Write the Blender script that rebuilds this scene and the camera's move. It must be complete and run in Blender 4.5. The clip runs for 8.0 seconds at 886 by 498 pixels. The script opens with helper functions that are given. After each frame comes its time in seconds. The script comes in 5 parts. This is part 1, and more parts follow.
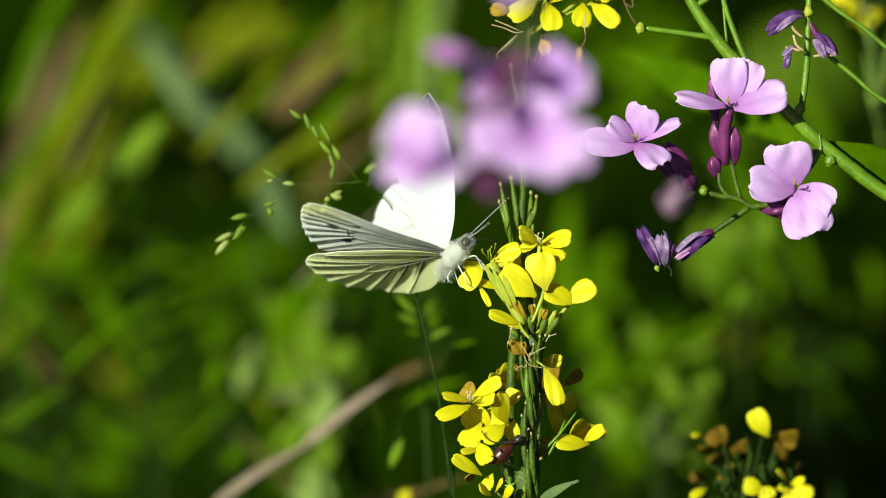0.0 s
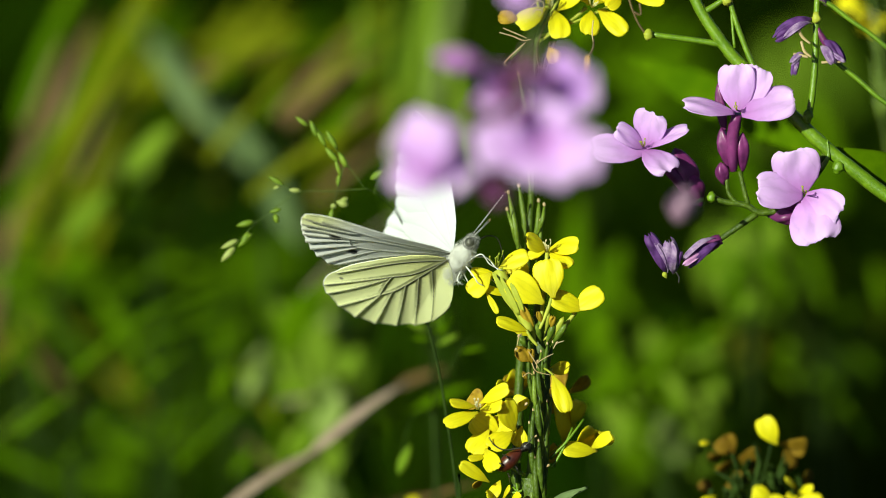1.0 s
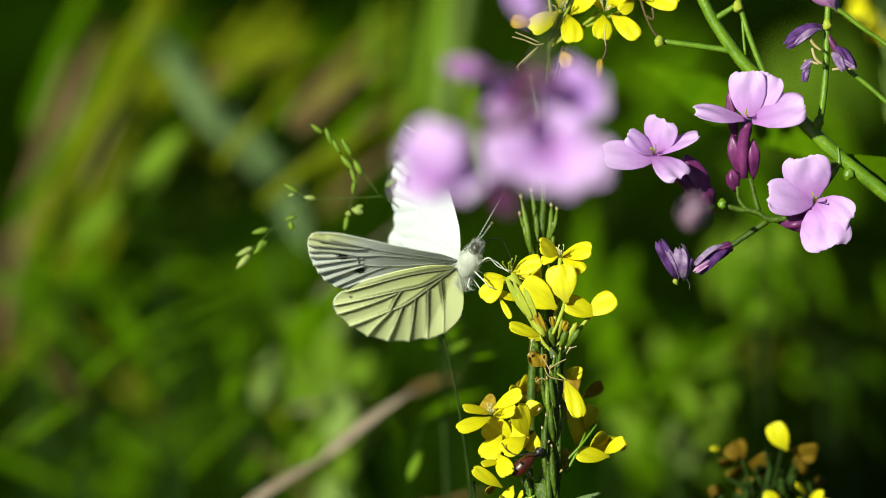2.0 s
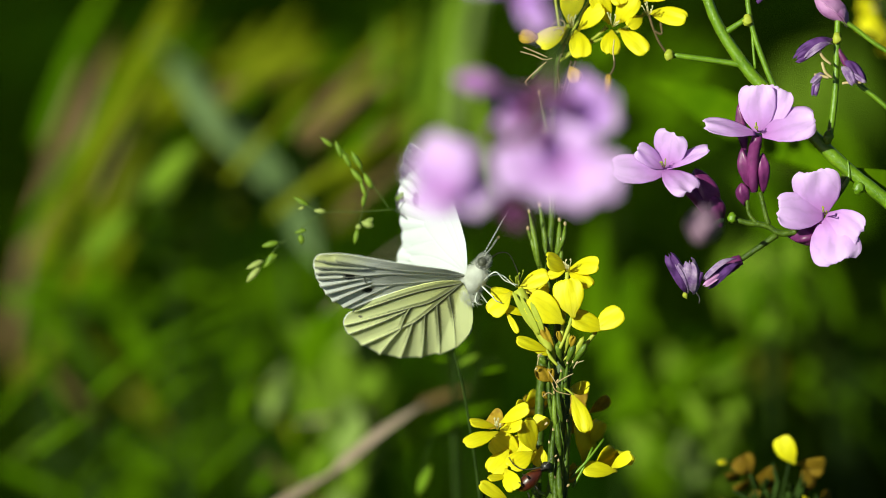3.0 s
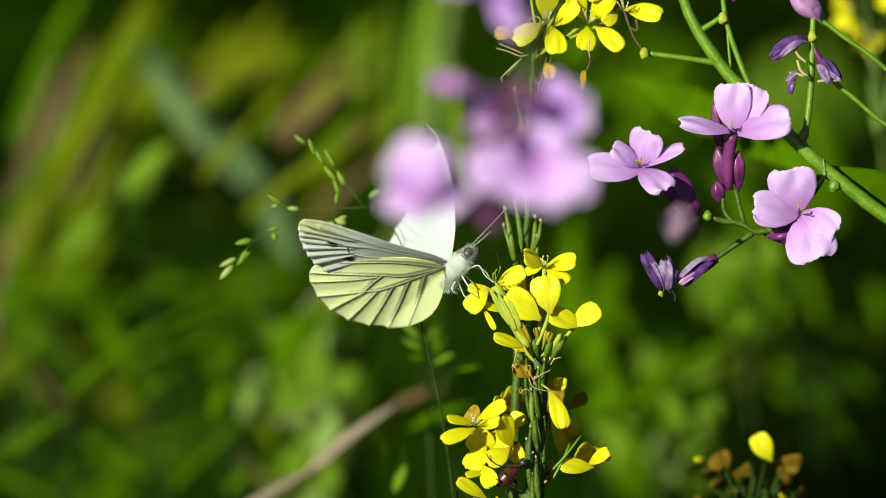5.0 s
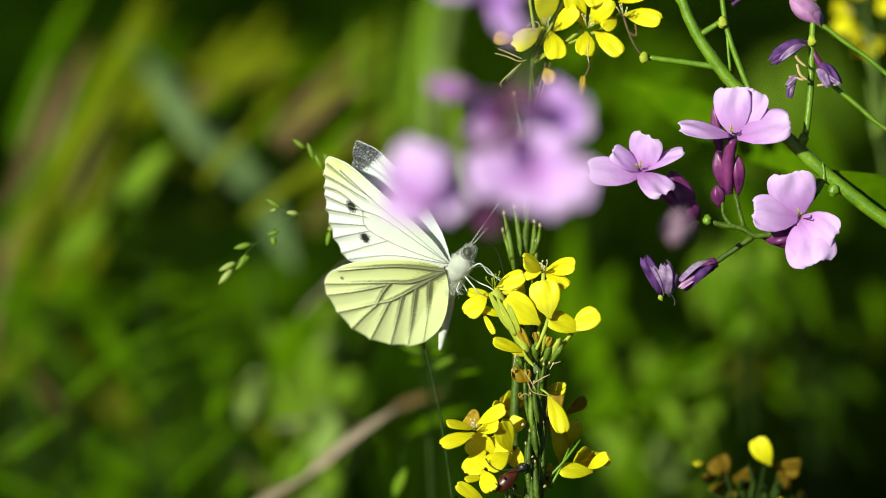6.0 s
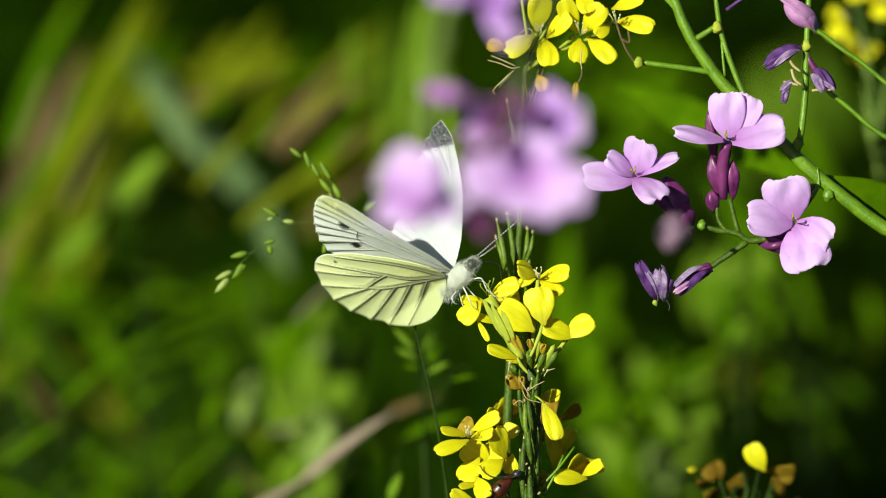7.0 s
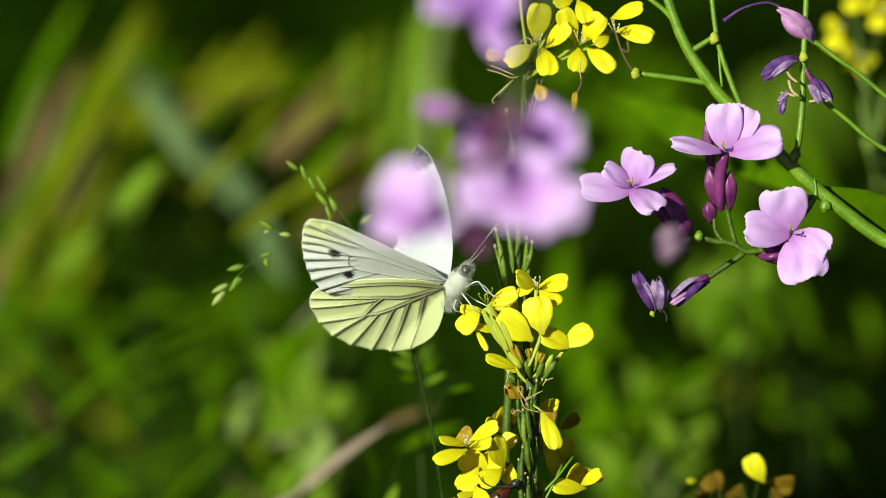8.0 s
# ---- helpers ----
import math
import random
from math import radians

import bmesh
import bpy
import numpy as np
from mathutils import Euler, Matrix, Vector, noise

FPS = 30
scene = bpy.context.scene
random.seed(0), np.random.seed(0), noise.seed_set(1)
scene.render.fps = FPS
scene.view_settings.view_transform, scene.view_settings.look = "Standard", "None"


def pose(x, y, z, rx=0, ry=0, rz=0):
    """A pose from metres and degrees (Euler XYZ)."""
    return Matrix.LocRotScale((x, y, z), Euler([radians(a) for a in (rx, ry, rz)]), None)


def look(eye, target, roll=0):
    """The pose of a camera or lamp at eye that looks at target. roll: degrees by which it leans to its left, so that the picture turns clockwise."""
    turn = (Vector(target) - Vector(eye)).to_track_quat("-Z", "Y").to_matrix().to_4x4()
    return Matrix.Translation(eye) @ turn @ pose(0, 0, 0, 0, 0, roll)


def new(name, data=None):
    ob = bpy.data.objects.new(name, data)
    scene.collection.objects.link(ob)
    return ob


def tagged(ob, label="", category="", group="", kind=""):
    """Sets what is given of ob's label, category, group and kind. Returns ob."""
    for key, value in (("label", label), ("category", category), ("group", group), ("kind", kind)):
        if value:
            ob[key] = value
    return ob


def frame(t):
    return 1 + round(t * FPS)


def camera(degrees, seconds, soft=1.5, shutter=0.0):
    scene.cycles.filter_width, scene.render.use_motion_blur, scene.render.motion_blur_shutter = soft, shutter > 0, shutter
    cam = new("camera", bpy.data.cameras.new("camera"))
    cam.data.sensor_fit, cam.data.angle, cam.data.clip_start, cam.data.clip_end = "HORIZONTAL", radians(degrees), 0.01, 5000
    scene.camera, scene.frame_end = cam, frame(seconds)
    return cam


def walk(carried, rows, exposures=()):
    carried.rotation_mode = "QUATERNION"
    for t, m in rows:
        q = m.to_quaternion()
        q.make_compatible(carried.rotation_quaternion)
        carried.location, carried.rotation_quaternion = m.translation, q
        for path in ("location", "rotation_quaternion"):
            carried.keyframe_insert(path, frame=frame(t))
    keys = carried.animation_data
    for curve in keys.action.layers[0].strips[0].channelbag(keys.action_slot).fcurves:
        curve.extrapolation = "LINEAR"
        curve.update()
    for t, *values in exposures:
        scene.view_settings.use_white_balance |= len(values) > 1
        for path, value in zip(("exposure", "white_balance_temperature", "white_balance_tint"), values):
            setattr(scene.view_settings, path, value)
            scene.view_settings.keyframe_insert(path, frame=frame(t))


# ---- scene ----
# ---------------------------------------------------------------- camera
# A view grid: one unit is 0.0925 mm in the plane of focus; (784, 441) is its middle.
UNIT = 0.0000925
FOCUS = 1.25
TILT = radians(20)
RIGHT = Vector((1, 0, 0))
FWD = Vector((0, math.cos(TILT), -math.sin(TILT)))
UP = Vector((0, math.sin(TILT), math.cos(TILT)))
BACK = -FWD
EYE = Vector((0, 0, 0.55)) - FWD * FOCUS
BASIS = Matrix((RIGHT, UP, BACK)).transposed()


def at(x, y, w=0.0):
    """A place by the view grid, w metres beyond the plane of focus."""
    k = UNIT * (FOCUS + w) / FOCUS
    return EYE + FWD * (FOCUS + w) + RIGHT * ((x - 784) * k) + UP * ((441 - y) * k)


def turn(v):
    """A direction given as right, up, towards the viewer."""
    return (BASIS @ Vector(v)).normalized()


cam = camera(2 * math.degrees(math.atan(784 * UNIT / FOCUS)), 8.0, soft=0.5)
cam.data.dof.use_dof = True
cam.data.dof.focus_distance = FOCUS
cam.data.dof.aperture_fstop = cam.data.lens / 1000 / 0.039
PAN = [(0.0, 0.0, 0.0), (0.5, 6.2, 8.1), (1.0, 13.8, 11.2), (1.5, 21.1, 14.3), (3.0, 50.0, 47.1), (3.5, 44.3, 53.4), (4.0, 25.2, 49.0),
       (4.5, 7.6, 42.9), (6.0, 6.3, 51.8), (6.5, 3.8, 54.9), (7.0, -3.3, 60.9), (7.5, -8.4, 71.5), (8.0, -8.2, 80.4)]
walk(cam, [(t, look(EYE, at(784 - dx, 441 - dy))) for t, dx, dy in PAN], [(0.0, 0.42, 6600, -11), (8.0, 0.42, 6600, -11)])

# ---------------------------------------------------------------- light
sun_dir = turn((-0.50, 0.23, 0.83))
sun_elev = math.asin(sun_dir.z)
sun_azim = math.atan2(sun_dir.x, sun_dir.y)
world = bpy.data.worlds.new("sky")
scene.world = world
world.use_nodes = True
sky = world.node_tree.nodes.new("ShaderNodeTexSky")
sky.sky_type, sky.sun_disc = "NISHITA", False
sky.sun_elevation, sky.sun_rotation = sun_elev, sun_azim
sky.air_density, sky.dust_density, sky.altitude = 0.24, 1.0, 600
world.node_tree.links.new(sky.outputs[0], world.node_tree.nodes["Background"].inputs[0])
world.node_tree.nodes["Background"].inputs[1].default_value = 0.07
sun = new("sun", bpy.data.lights.new("sun", "SUN"))
sun.data.energy, sun.data.angle, sun.data.color = 5.0, radians(0.5), (1.0, 0.955, 0.86)
sun.matrix_world = look(sun_dir * 5, (0, 0, 0))


# ---------------------------------------------------------------- materials
def surface(name, dark, light, scale=900, rough=0.5, through_light=0.0, bump=0.2, spec=0.4, coarse=120, sheen=0.0, random_hue=0.0, tint=None):
    """Fine grain and coarse blotches between two colours, some light let through."""
    m = bpy.data.materials.new(name)
    m.use_nodes = True
    nt = m.node_tree
    n, l = nt.nodes, nt.links
    bsdf = n["Principled BSDF"]
    co = n.new("ShaderNodeTexCoord")
    fine = n.new("ShaderNodeTexNoise")
    fine.inputs["Scale"].default_value, fine.inputs["Detail"].default_value = scale, 5
    big = n.new("ShaderNodeTexNoise")
    big.inputs["Scale"].default_value, big.inputs["Detail"].default_value = coarse, 3
    l.new(co.outputs["Object"], fine.inputs["Vector"])
    l.new(co.outputs["Object"], big.inputs["Vector"])
    add = n.new("ShaderNodeMath")
    add.operation = "MULTIPLY_ADD"
    add.inputs[1].default_value = 0.45
    l.new(fine.outputs["Fac"], add.inputs[0])
    half = n.new("ShaderNodeMath")
    half.operation = "MULTIPLY"
    half.inputs[1].default_value = 0.55
    l.new(big.outputs["Fac"], half.inputs[0])
    l.new(half.outputs[0], add.inputs[2])
    ramp = n.new("ShaderNodeValToRGB")
    ramp.color_ramp.elements[0].position, ramp.color_ramp.elements[1].position = 0.32, 0.68
    ramp.color_ramp.elements[0].color, ramp.color_ramp.elements[1].color = (*dark, 1), (*light, 1)
    l.new(add.outputs[0], ramp.inputs[0])
    colour = ramp.outputs[0]
    if random_hue:
        info = n.new("ShaderNodeNewGeometry")
        hsv = n.new("ShaderNodeHueSaturation")
        rng = n.new("ShaderNodeMapRange")
        rng.inputs[3].default_value, rng.inputs[4].default_value = 0.5 - random_hue, 0.5 + random_hue
        l.new(info.outputs["Random Per Island"], rng.inputs[0])
        l.new(rng.outputs[0], hsv.inputs["Hue"])
        val = n.new("ShaderNodeMapRange")
        val.inputs[3].default_value, val.inputs[4].default_value = 0.4, 1.6
        l.new(info.outputs["Random Per Island"], val.inputs[0])
        l.new(val.outputs[0], hsv.inputs["Value"])
        l.new(colour, hsv.inputs["Color"])
        colour = hsv.outputs[0]
    l.new(colour, bsdf.inputs["Base Color"])
    bsdf.inputs["Roughness"].default_value = rough
    bsdf.inputs["Specular IOR Level"].default_value = spec
    bsdf.inputs["Sheen Weight"].default_value = sheen
    if bump:
        b = n.new("ShaderNodeBump")
        b.inputs["Strength"].default_value, b.inputs["Distance"].default_value = bump, 0.0004
        l.new(fine.outputs["Fac"], b.inputs["Height"])
        l.new(b.outputs[0], bsdf.inputs["Normal"])
    if through_light:
        tr = n.new("ShaderNodeBsdfTranslucent")
        if tint:
            mx = n.new("ShaderNodeMixRGB")
            mx.blend_type, mx.inputs[0].default_value, mx.inputs[2].default_value = "MULTIPLY", 1, (*tint, 1)
            l.new(colour, mx.inputs[1])
            l.new(mx.outputs[0], tr.inputs[0])
        else:
            l.new(colour, tr.inputs[0])
        mix = n.new("ShaderNodeMixShader")
        mix.inputs[0].default_value = through_light
        l.new(bsdf.outputs[0], mix.inputs[1])
        l.new(tr.outputs[0], mix.inputs[2])
        l.new(mix.outputs[0], n["Material Output"].inputs[0])
    return m


M = {
    # Withered petals, and yellow petals whose shade is put into the colour.
    "faded_shaded": surface("faded_petal", (0.22, 0.11, 0.01), (0.62, 0.44, 0.03), 900, 0.6, 0.3, 0.3, 0.2),
    # Yellow petals in shade, with the shade put into a brown colour.
    "shaded_petal": surface("shaded_petal", (0.10, 0.055, 0.004), (0.25, 0.155, 0.010), 900, 0.6, 0.15, 0.3, 0.2),
    "bloom": surface("dull_yellow_bloom", (0.16, 0.18, 0.008), (0.3, 0.3, 0.02), 500, 0.6, 0.2, 0.3, 0.1),
    "wilted": surface("wilted_petal", (0.03, 0.006, 0.06), (0.16, 0.06, 0.26), 700, 0.6, 0.15, 0.5, 0.2, 400),
    "calyx": surface("purple_calyx", (0.05, 0.005, 0.045), (0.22, 0.036, 0.17), 600, 0.4, 0.1, 0.25, 0.5, 330),
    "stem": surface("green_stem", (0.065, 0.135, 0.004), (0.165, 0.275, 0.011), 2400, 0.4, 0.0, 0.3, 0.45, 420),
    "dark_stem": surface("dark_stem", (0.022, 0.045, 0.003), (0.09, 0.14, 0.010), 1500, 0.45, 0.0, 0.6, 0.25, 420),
    # Stalk green taken almost to black, so shade lies in the colour.
    "shade_stalk": surface("shaded_stalk", (0.008, 0.018, 0.002), (0.03, 0.055, 0.006), 900, 0.7, 0.0, 0.3, 0.1, 200),
    "pod": surface("green_pod", (0.05, 0.09, 0.006), (0.17, 0.24, 0.025), 1600, 0.42, 0.0, 0.5, 0.3, 380),
    "sepal": surface("yellow_green_sepal", (0.3, 0.36, 0.03), (0.5, 0.52, 0.06), 700, 0.5, 0.2, 0.2, 0.3),
    "stamen": surface("pale_stamen", (0.55, 0.5, 0.2), (0.75, 0.7, 0.42), 900, 0.6, 0.1, 0.2, 0.3),
    "pale_bud": surface("pale_bud", (0.22, 0.12, 0.19), (0.36, 0.23, 0.32), 600, 0.6, 0.1, 0.3, 0.2),
    "crumpled": surface("crumpled_pale_petal", (0.12, 0.04, 0.2), (0.46, 0.34, 0.5), 1400, 0.6, 0.15, 0.5, 0.2, 500),
    "pink": surface("pink_bud", (0.34, 0.12, 0.34), (0.6, 0.32, 0.58), 500, 0.5, 0.15, 0.2, 0.3, 350),
    "brown_stalk": surface("brown_stalk", (0.05, 0.035, 0.012), (0.13, 0.09, 0.035), 900, 0.5, 0.0, 0.4, 0.3, 260),
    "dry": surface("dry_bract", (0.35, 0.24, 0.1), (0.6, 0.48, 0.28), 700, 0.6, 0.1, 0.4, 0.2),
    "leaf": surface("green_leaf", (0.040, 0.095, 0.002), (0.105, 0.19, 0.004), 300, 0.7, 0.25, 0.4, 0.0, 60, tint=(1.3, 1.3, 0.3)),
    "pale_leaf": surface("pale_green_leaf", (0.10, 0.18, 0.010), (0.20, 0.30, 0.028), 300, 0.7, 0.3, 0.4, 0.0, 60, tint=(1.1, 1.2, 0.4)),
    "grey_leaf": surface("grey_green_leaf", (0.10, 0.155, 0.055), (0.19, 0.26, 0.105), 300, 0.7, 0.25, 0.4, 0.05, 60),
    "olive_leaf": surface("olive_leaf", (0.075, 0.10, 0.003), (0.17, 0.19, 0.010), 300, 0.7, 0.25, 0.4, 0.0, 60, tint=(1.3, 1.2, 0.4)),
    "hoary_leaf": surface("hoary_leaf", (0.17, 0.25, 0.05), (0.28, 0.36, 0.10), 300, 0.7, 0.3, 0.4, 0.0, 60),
    "straw": surface("dry_straw", (0.18, 0.125, 0.085), (0.33, 0.25, 0.19), 300, 0.6, 0.15, 0.4, 0.3, 40),
    "red_straw": surface("reddish_straw", (0.07, 0.045, 0.012), (0.16, 0.09, 0.03), 300, 0.6, 0.1, 0.4, 0.3, 40),
    "spikelet": surface("grass_spikelet", (0.10, 0.18, 0.010), (0.24, 0.34, 0.03), 700, 0.5, 0.25, 0.3, 0.3, 300),
    "awn": surface("pale_spikelet", (0.22, 0.29, 0.05), (0.42, 0.46, 0.15), 700, 0.5, 0.2, 0.3, 0.3, 300),
    # Grass and herb greens far below real foliage: deep shade in the colour.
    "grass": surface("shade_meadow_grass", (0.002, 0.006, 0.0003), (0.028, 0.058, 0.002), 120, 0.7, 0.2, 0.1, 0.0, 38, random_hue=0.03, tint=(1.3, 1.3, 0.3)),
    "shade_herb_leaf": surface("shade_herb_leaf", (0.005, 0.013, 0.0005), (0.055, 0.105, 0.003), 200, 0.7, 0.25, 0.2, 0.0, 38, random_hue=0.03, tint=(1.3, 1.3, 0.3)),
    # Near-black soil: the shade of the grass gaps is in its colour.
    "soil": surface("shade_dark_soil", (0.004, 0.008, 0.001), (0.014, 0.026, 0.002), 90, 1.0, 0.0, 0.8, 0.0, 7),
    # Red shell, its colour darkened for the shade among the petals.
    "beetle": surface("shaded_beetle_shell", (0.02, 0.003, 0.002), (0.09, 0.016, 0.005), 900, 0.35, 0.0, 0.1, 0.6, 400),
    "black": surface("black_chitin", (0.008, 0.007, 0.006), (0.03, 0.025, 0.02), 900, 0.4, 0.0, 0.1, 0.5),
    "white_scale": surface("white_scales", (0.55, 0.55, 0.5), (0.8, 0.8, 0.74), 1500, 0.6, 0.15, 0.3, 0.2, 700),
    "fuzz": surface("grey_white_fuzz", (0.7, 0.7, 0.62), (0.94, 0.94, 0.88), 900, 0.7, 0.45, 0.0, 0.2, 500),
    "fuzz_dark": surface("dark_body_hair", (0.05, 0.05, 0.045), (0.26, 0.26, 0.23), 900, 0.7, 0.0, 0.3, 0.2, 500),
    "eye": surface("pale_compound_eye", (0.015, 0.016, 0.012), (0.12, 0.12, 0.09), 3000, 0.2, 0.0, 0.4, 0.6, 900),
    "vein": surface("wing_vein", (0.10, 0.10, 0.07), (0.24, 0.24, 0.17), 900, 0.5, 0.1, 0.2, 0.3),
}


def petal_surface(name, claw, blade, edge, veins=26.0, vein_dark=0.85, through_light=0.3, tint=(1, 1, 1)):
    """A petal: colour from claw to blade to edge, fine forked veins along it, a silky surface."""
    m = bpy.data.materials.new(name)
    m.use_nodes = True
    n, l = m.node_tree.nodes, m.node_tree.links
    bsdf = n["Principled BSDF"]

    def value(attr):
        a = n.new("ShaderNodeAttribute")
        a.attribute_name = attr
        return a.outputs["Fac"]

    def calc(op, *args):
        k = n.new("ShaderNodeMath")
        k.operation = op
        for i, a in enumerate(args):
            if isinstance(a, (int, float)):
                k.inputs[i].default_value = a
            else:
                l.new(a, k.inputs[i])
        return k.outputs[0]

    co = n.new("ShaderNodeTexCoord")
    grain = n.new("ShaderNodeTexNoise")
    grain.inputs["Scale"].default_value, grain.inputs["Detail"].default_value = 900, 4
    l.new(co.outputs["Object"], grain.inputs["Vector"])
    blot = n.new("ShaderNodeTexNoise")
    blot.inputs["Scale"].default_value = 260
    l.new(co.outputs["Object"], blot.inputs["Vector"])
    along, across = value("along"), value("across")
    ramp = n.new("ShaderNodeValToRGB")
    e = ramp.color_ramp.elements
    e[0].position, e[0].color = 0.05, (*claw, 1)
    e[1].position, e[1].color = 0.42, (*blade, 1)
    far = e.new(0.98)
    far.color = (*edge, 1)
    l.new(calc("ADD", along, calc("MULTIPLY", calc("SUBTRACT", blot.outputs["Fac"], 0.5), 0.25)), ramp.inputs[0])
    wave = calc("SINE", calc("ADD", calc("MULTIPLY", across, veins), calc("MULTIPLY", grain.outputs["Fac"], 5.0)))
    line = calc("POWER", calc("MULTIPLY_ADD", wave, 0.5, 0.5), 4.0)
    tone = calc("SUBTRACT", calc("MULTIPLY_ADD", blot.outputs["Fac"], 0.3, 0.87), calc("MULTIPLY", line, 1 - vein_dark))
    mul = n.new("ShaderNodeVectorMath")
    mul.operation = "SCALE"
    l.new(ramp.outputs[0], mul.inputs[0])
    l.new(tone, mul.inputs["Scale"])
    l.new(mul.outputs[0], bsdf.inputs["Base Color"])
    bsdf.inputs["Roughness"].default_value, bsdf.inputs["Specular IOR Level"].default_value = 0.5, 0.3
    bp = n.new("ShaderNodeBump")
    bp.inputs["Strength"].default_value, bp.inputs["Distance"].default_value = 0.16, 0.00015
    l.new(calc("ADD", calc("MULTIPLY", line, -0.6), calc("MULTIPLY", grain.outputs["Fac"], 0.8)), bp.inputs["Height"])
    l.new(bp.outputs[0], bsdf.inputs["Normal"])
    tr = n.new("ShaderNodeBsdfTranslucent")
    mx = n.new("ShaderNodeMixRGB")
    mx.blend_type, mx.inputs[0].default_value, mx.inputs[2].default_value = "MULTIPLY", 1, (*tint, 1)
    l.new(mul.outputs[0], mx.inputs[1])
    l.new(mx.outputs[0], tr.inputs[0])
    mix = n.new("ShaderNodeMixShader")
    mix.inputs[0].default_value = through_light
    l.new(bsdf.outputs[0], mix.inputs[1])
    l.new(tr.outputs[0], mix.inputs[2])
    l.new(mix.outputs[0], n["Material Output"].inputs[0])
    return m


M["yellow"] = petal_surface("yellow_petal", (0.62, 0.57, 0.02), (0.81, 0.78, 0.016), (0.86, 0.84, 0.03), 22, 0.94, 0.42, (1, 0.72, 0.3))
M["lilac"] = petal_surface("lilac_petal", (0.54, 0.22, 0.63), (0.68, 0.385, 0.81), (0.80, 0.565, 0.91), 14, 0.92, 0.42)

M["violet"] = petal_surface("violet_petal", (0.42, 0.16, 0.60), (0.56, 0.28, 0.77), (0.72, 0.45, 0.85), 14, 0.92, 0.42)


def wing_surface(name, ground, rim, dust, fleck, glow):
    """Scaled wing: ground colour, base tint, dark dusting by the mesh's own 'dust' and 'mark' layers."""
    m = bpy.data.materials.new(name)
    m.use_nodes = True
    nt = m.node_tree
    n, l = nt.nodes, nt.links
    bsdf = n["Principled BSDF"]
    co = n.new("ShaderNodeTexCoord")
    noise_tex = n.new("ShaderNodeTexNoise")
    noise_tex.inputs["Scale"].default_value, noise_tex.inputs["Detail"].default_value = 5200, 3
    l.new(co.outputs["Object"], noise_tex.inputs["Vector"])

    def layer(attr):
        a = n.new("ShaderNodeAttribute")
        a.attribute_name = attr
        return a.outputs["Fac"]

    def gate(value, lo, hi):
        s = n.new("ShaderNodeMath")
        s.operation = "ADD"
        l.new(value, s.inputs[0])
        l.new(noise_tex.outputs["Fac"], s.inputs[1])
        r = n.new("ShaderNodeMapRange")
        r.inputs[1].default_value, r.inputs[2].default_value = lo, hi
        l.new(s.outputs[0], r.inputs[0])
        return r.outputs[0]

    def mixed(fac, c1, c2):
        x = n.new("ShaderNodeMixRGB")
        l.new(fac, x.inputs[0])
        for k, c in ((1, c1), (2, c2)):
            if isinstance(c, tuple):
                x.inputs[k].default_value = (*c, 1)
            else:
                l.new(c, x.inputs[k])
        return x.outputs[0]

    base = mixed(layer("rim"), ground, rim)
    base = mixed(gate(layer("dust"), 0.8, 1.25), base, dust)
    base = mixed(gate(layer("mark"), 0.9, 1.1), base, fleck)
    l.new(base, bsdf.inputs["Base Color"])
    bsdf.inputs["Roughness"].default_value = 0.6
    bsdf.inputs["Specular IOR Level"].default_value = 0.25
    bsdf.inputs["Sheen Weight"].default_value, bsdf.inputs["Sheen Roughness"].default_value = 0.4, 0.45
    l.new(base, bsdf.inputs["Sheen Tint"])
    b = n.new("ShaderNodeBump")
    b.inputs["Strength"].default_value, b.inputs["Distance"].default_value = 0.45, 0.0001
    l.new(noise_tex.outputs["Fac"], b.inputs["Height"])
    l.new(b.outputs[0], bsdf.inputs["Normal"])
    tr = n.new("ShaderNodeBsdfTranslucent")
    shine = mixed(gate(layer("dust"), 0.8, 1.25), glow, tuple(v * 0.35 for v in glow))
    l.new(mixed(gate(layer("mark"), 0.9, 1.1), shine, fleck), tr.inputs[0])
    mix = n.new("ShaderNodeMixShader")
    mix.inputs[0].default_value = 0.38
    l.new(bsdf.outputs[0], mix.inputs[1])
    l.new(tr.outputs[0], mix.inputs[2])
    l.new(mix.outputs[0], n["Material Output"].inputs[0])
    return m


M["fore_under"] = wing_surface("forewing_underside", (0.92, 0.92, 0.89), (0.78, 0.80, 0.36), (0.26, 0.26, 0.22), (0.025, 0.025, 0.025), (0.74, 0.74, 0.56))
M["hind_under"] = wing_surface("hindwing_underside", (0.92, 0.95, 0.52), (0.90, 0.90, 0.38), (0.24, 0.25, 0.12), (0.25, 0.25, 0.16), (0.68, 0.70, 0.12))
M["upper"] = wing_surface("wing_upperside", (0.84, 0.87, 0.92), (0.84, 0.87, 0.92), (0.78, 0.78, 0.76), (0.04, 0.038, 0.045), (0.7, 0.7, 0.6))


# ---------------------------------------------------------------- building blocks
def thing(name, place, label, category, group="", kind=""):
    ob = new(name)
    ob.location = place
    ob.empty_display_size = 0.01
    ob["base"] = list(place)
    return tagged(ob, label, category, group, kind)


def base_of(ob):
    while ob.parent:
        ob = ob.parent
    return Vector(ob["base"]) if "base" in ob else Vector((0, 0, 0))


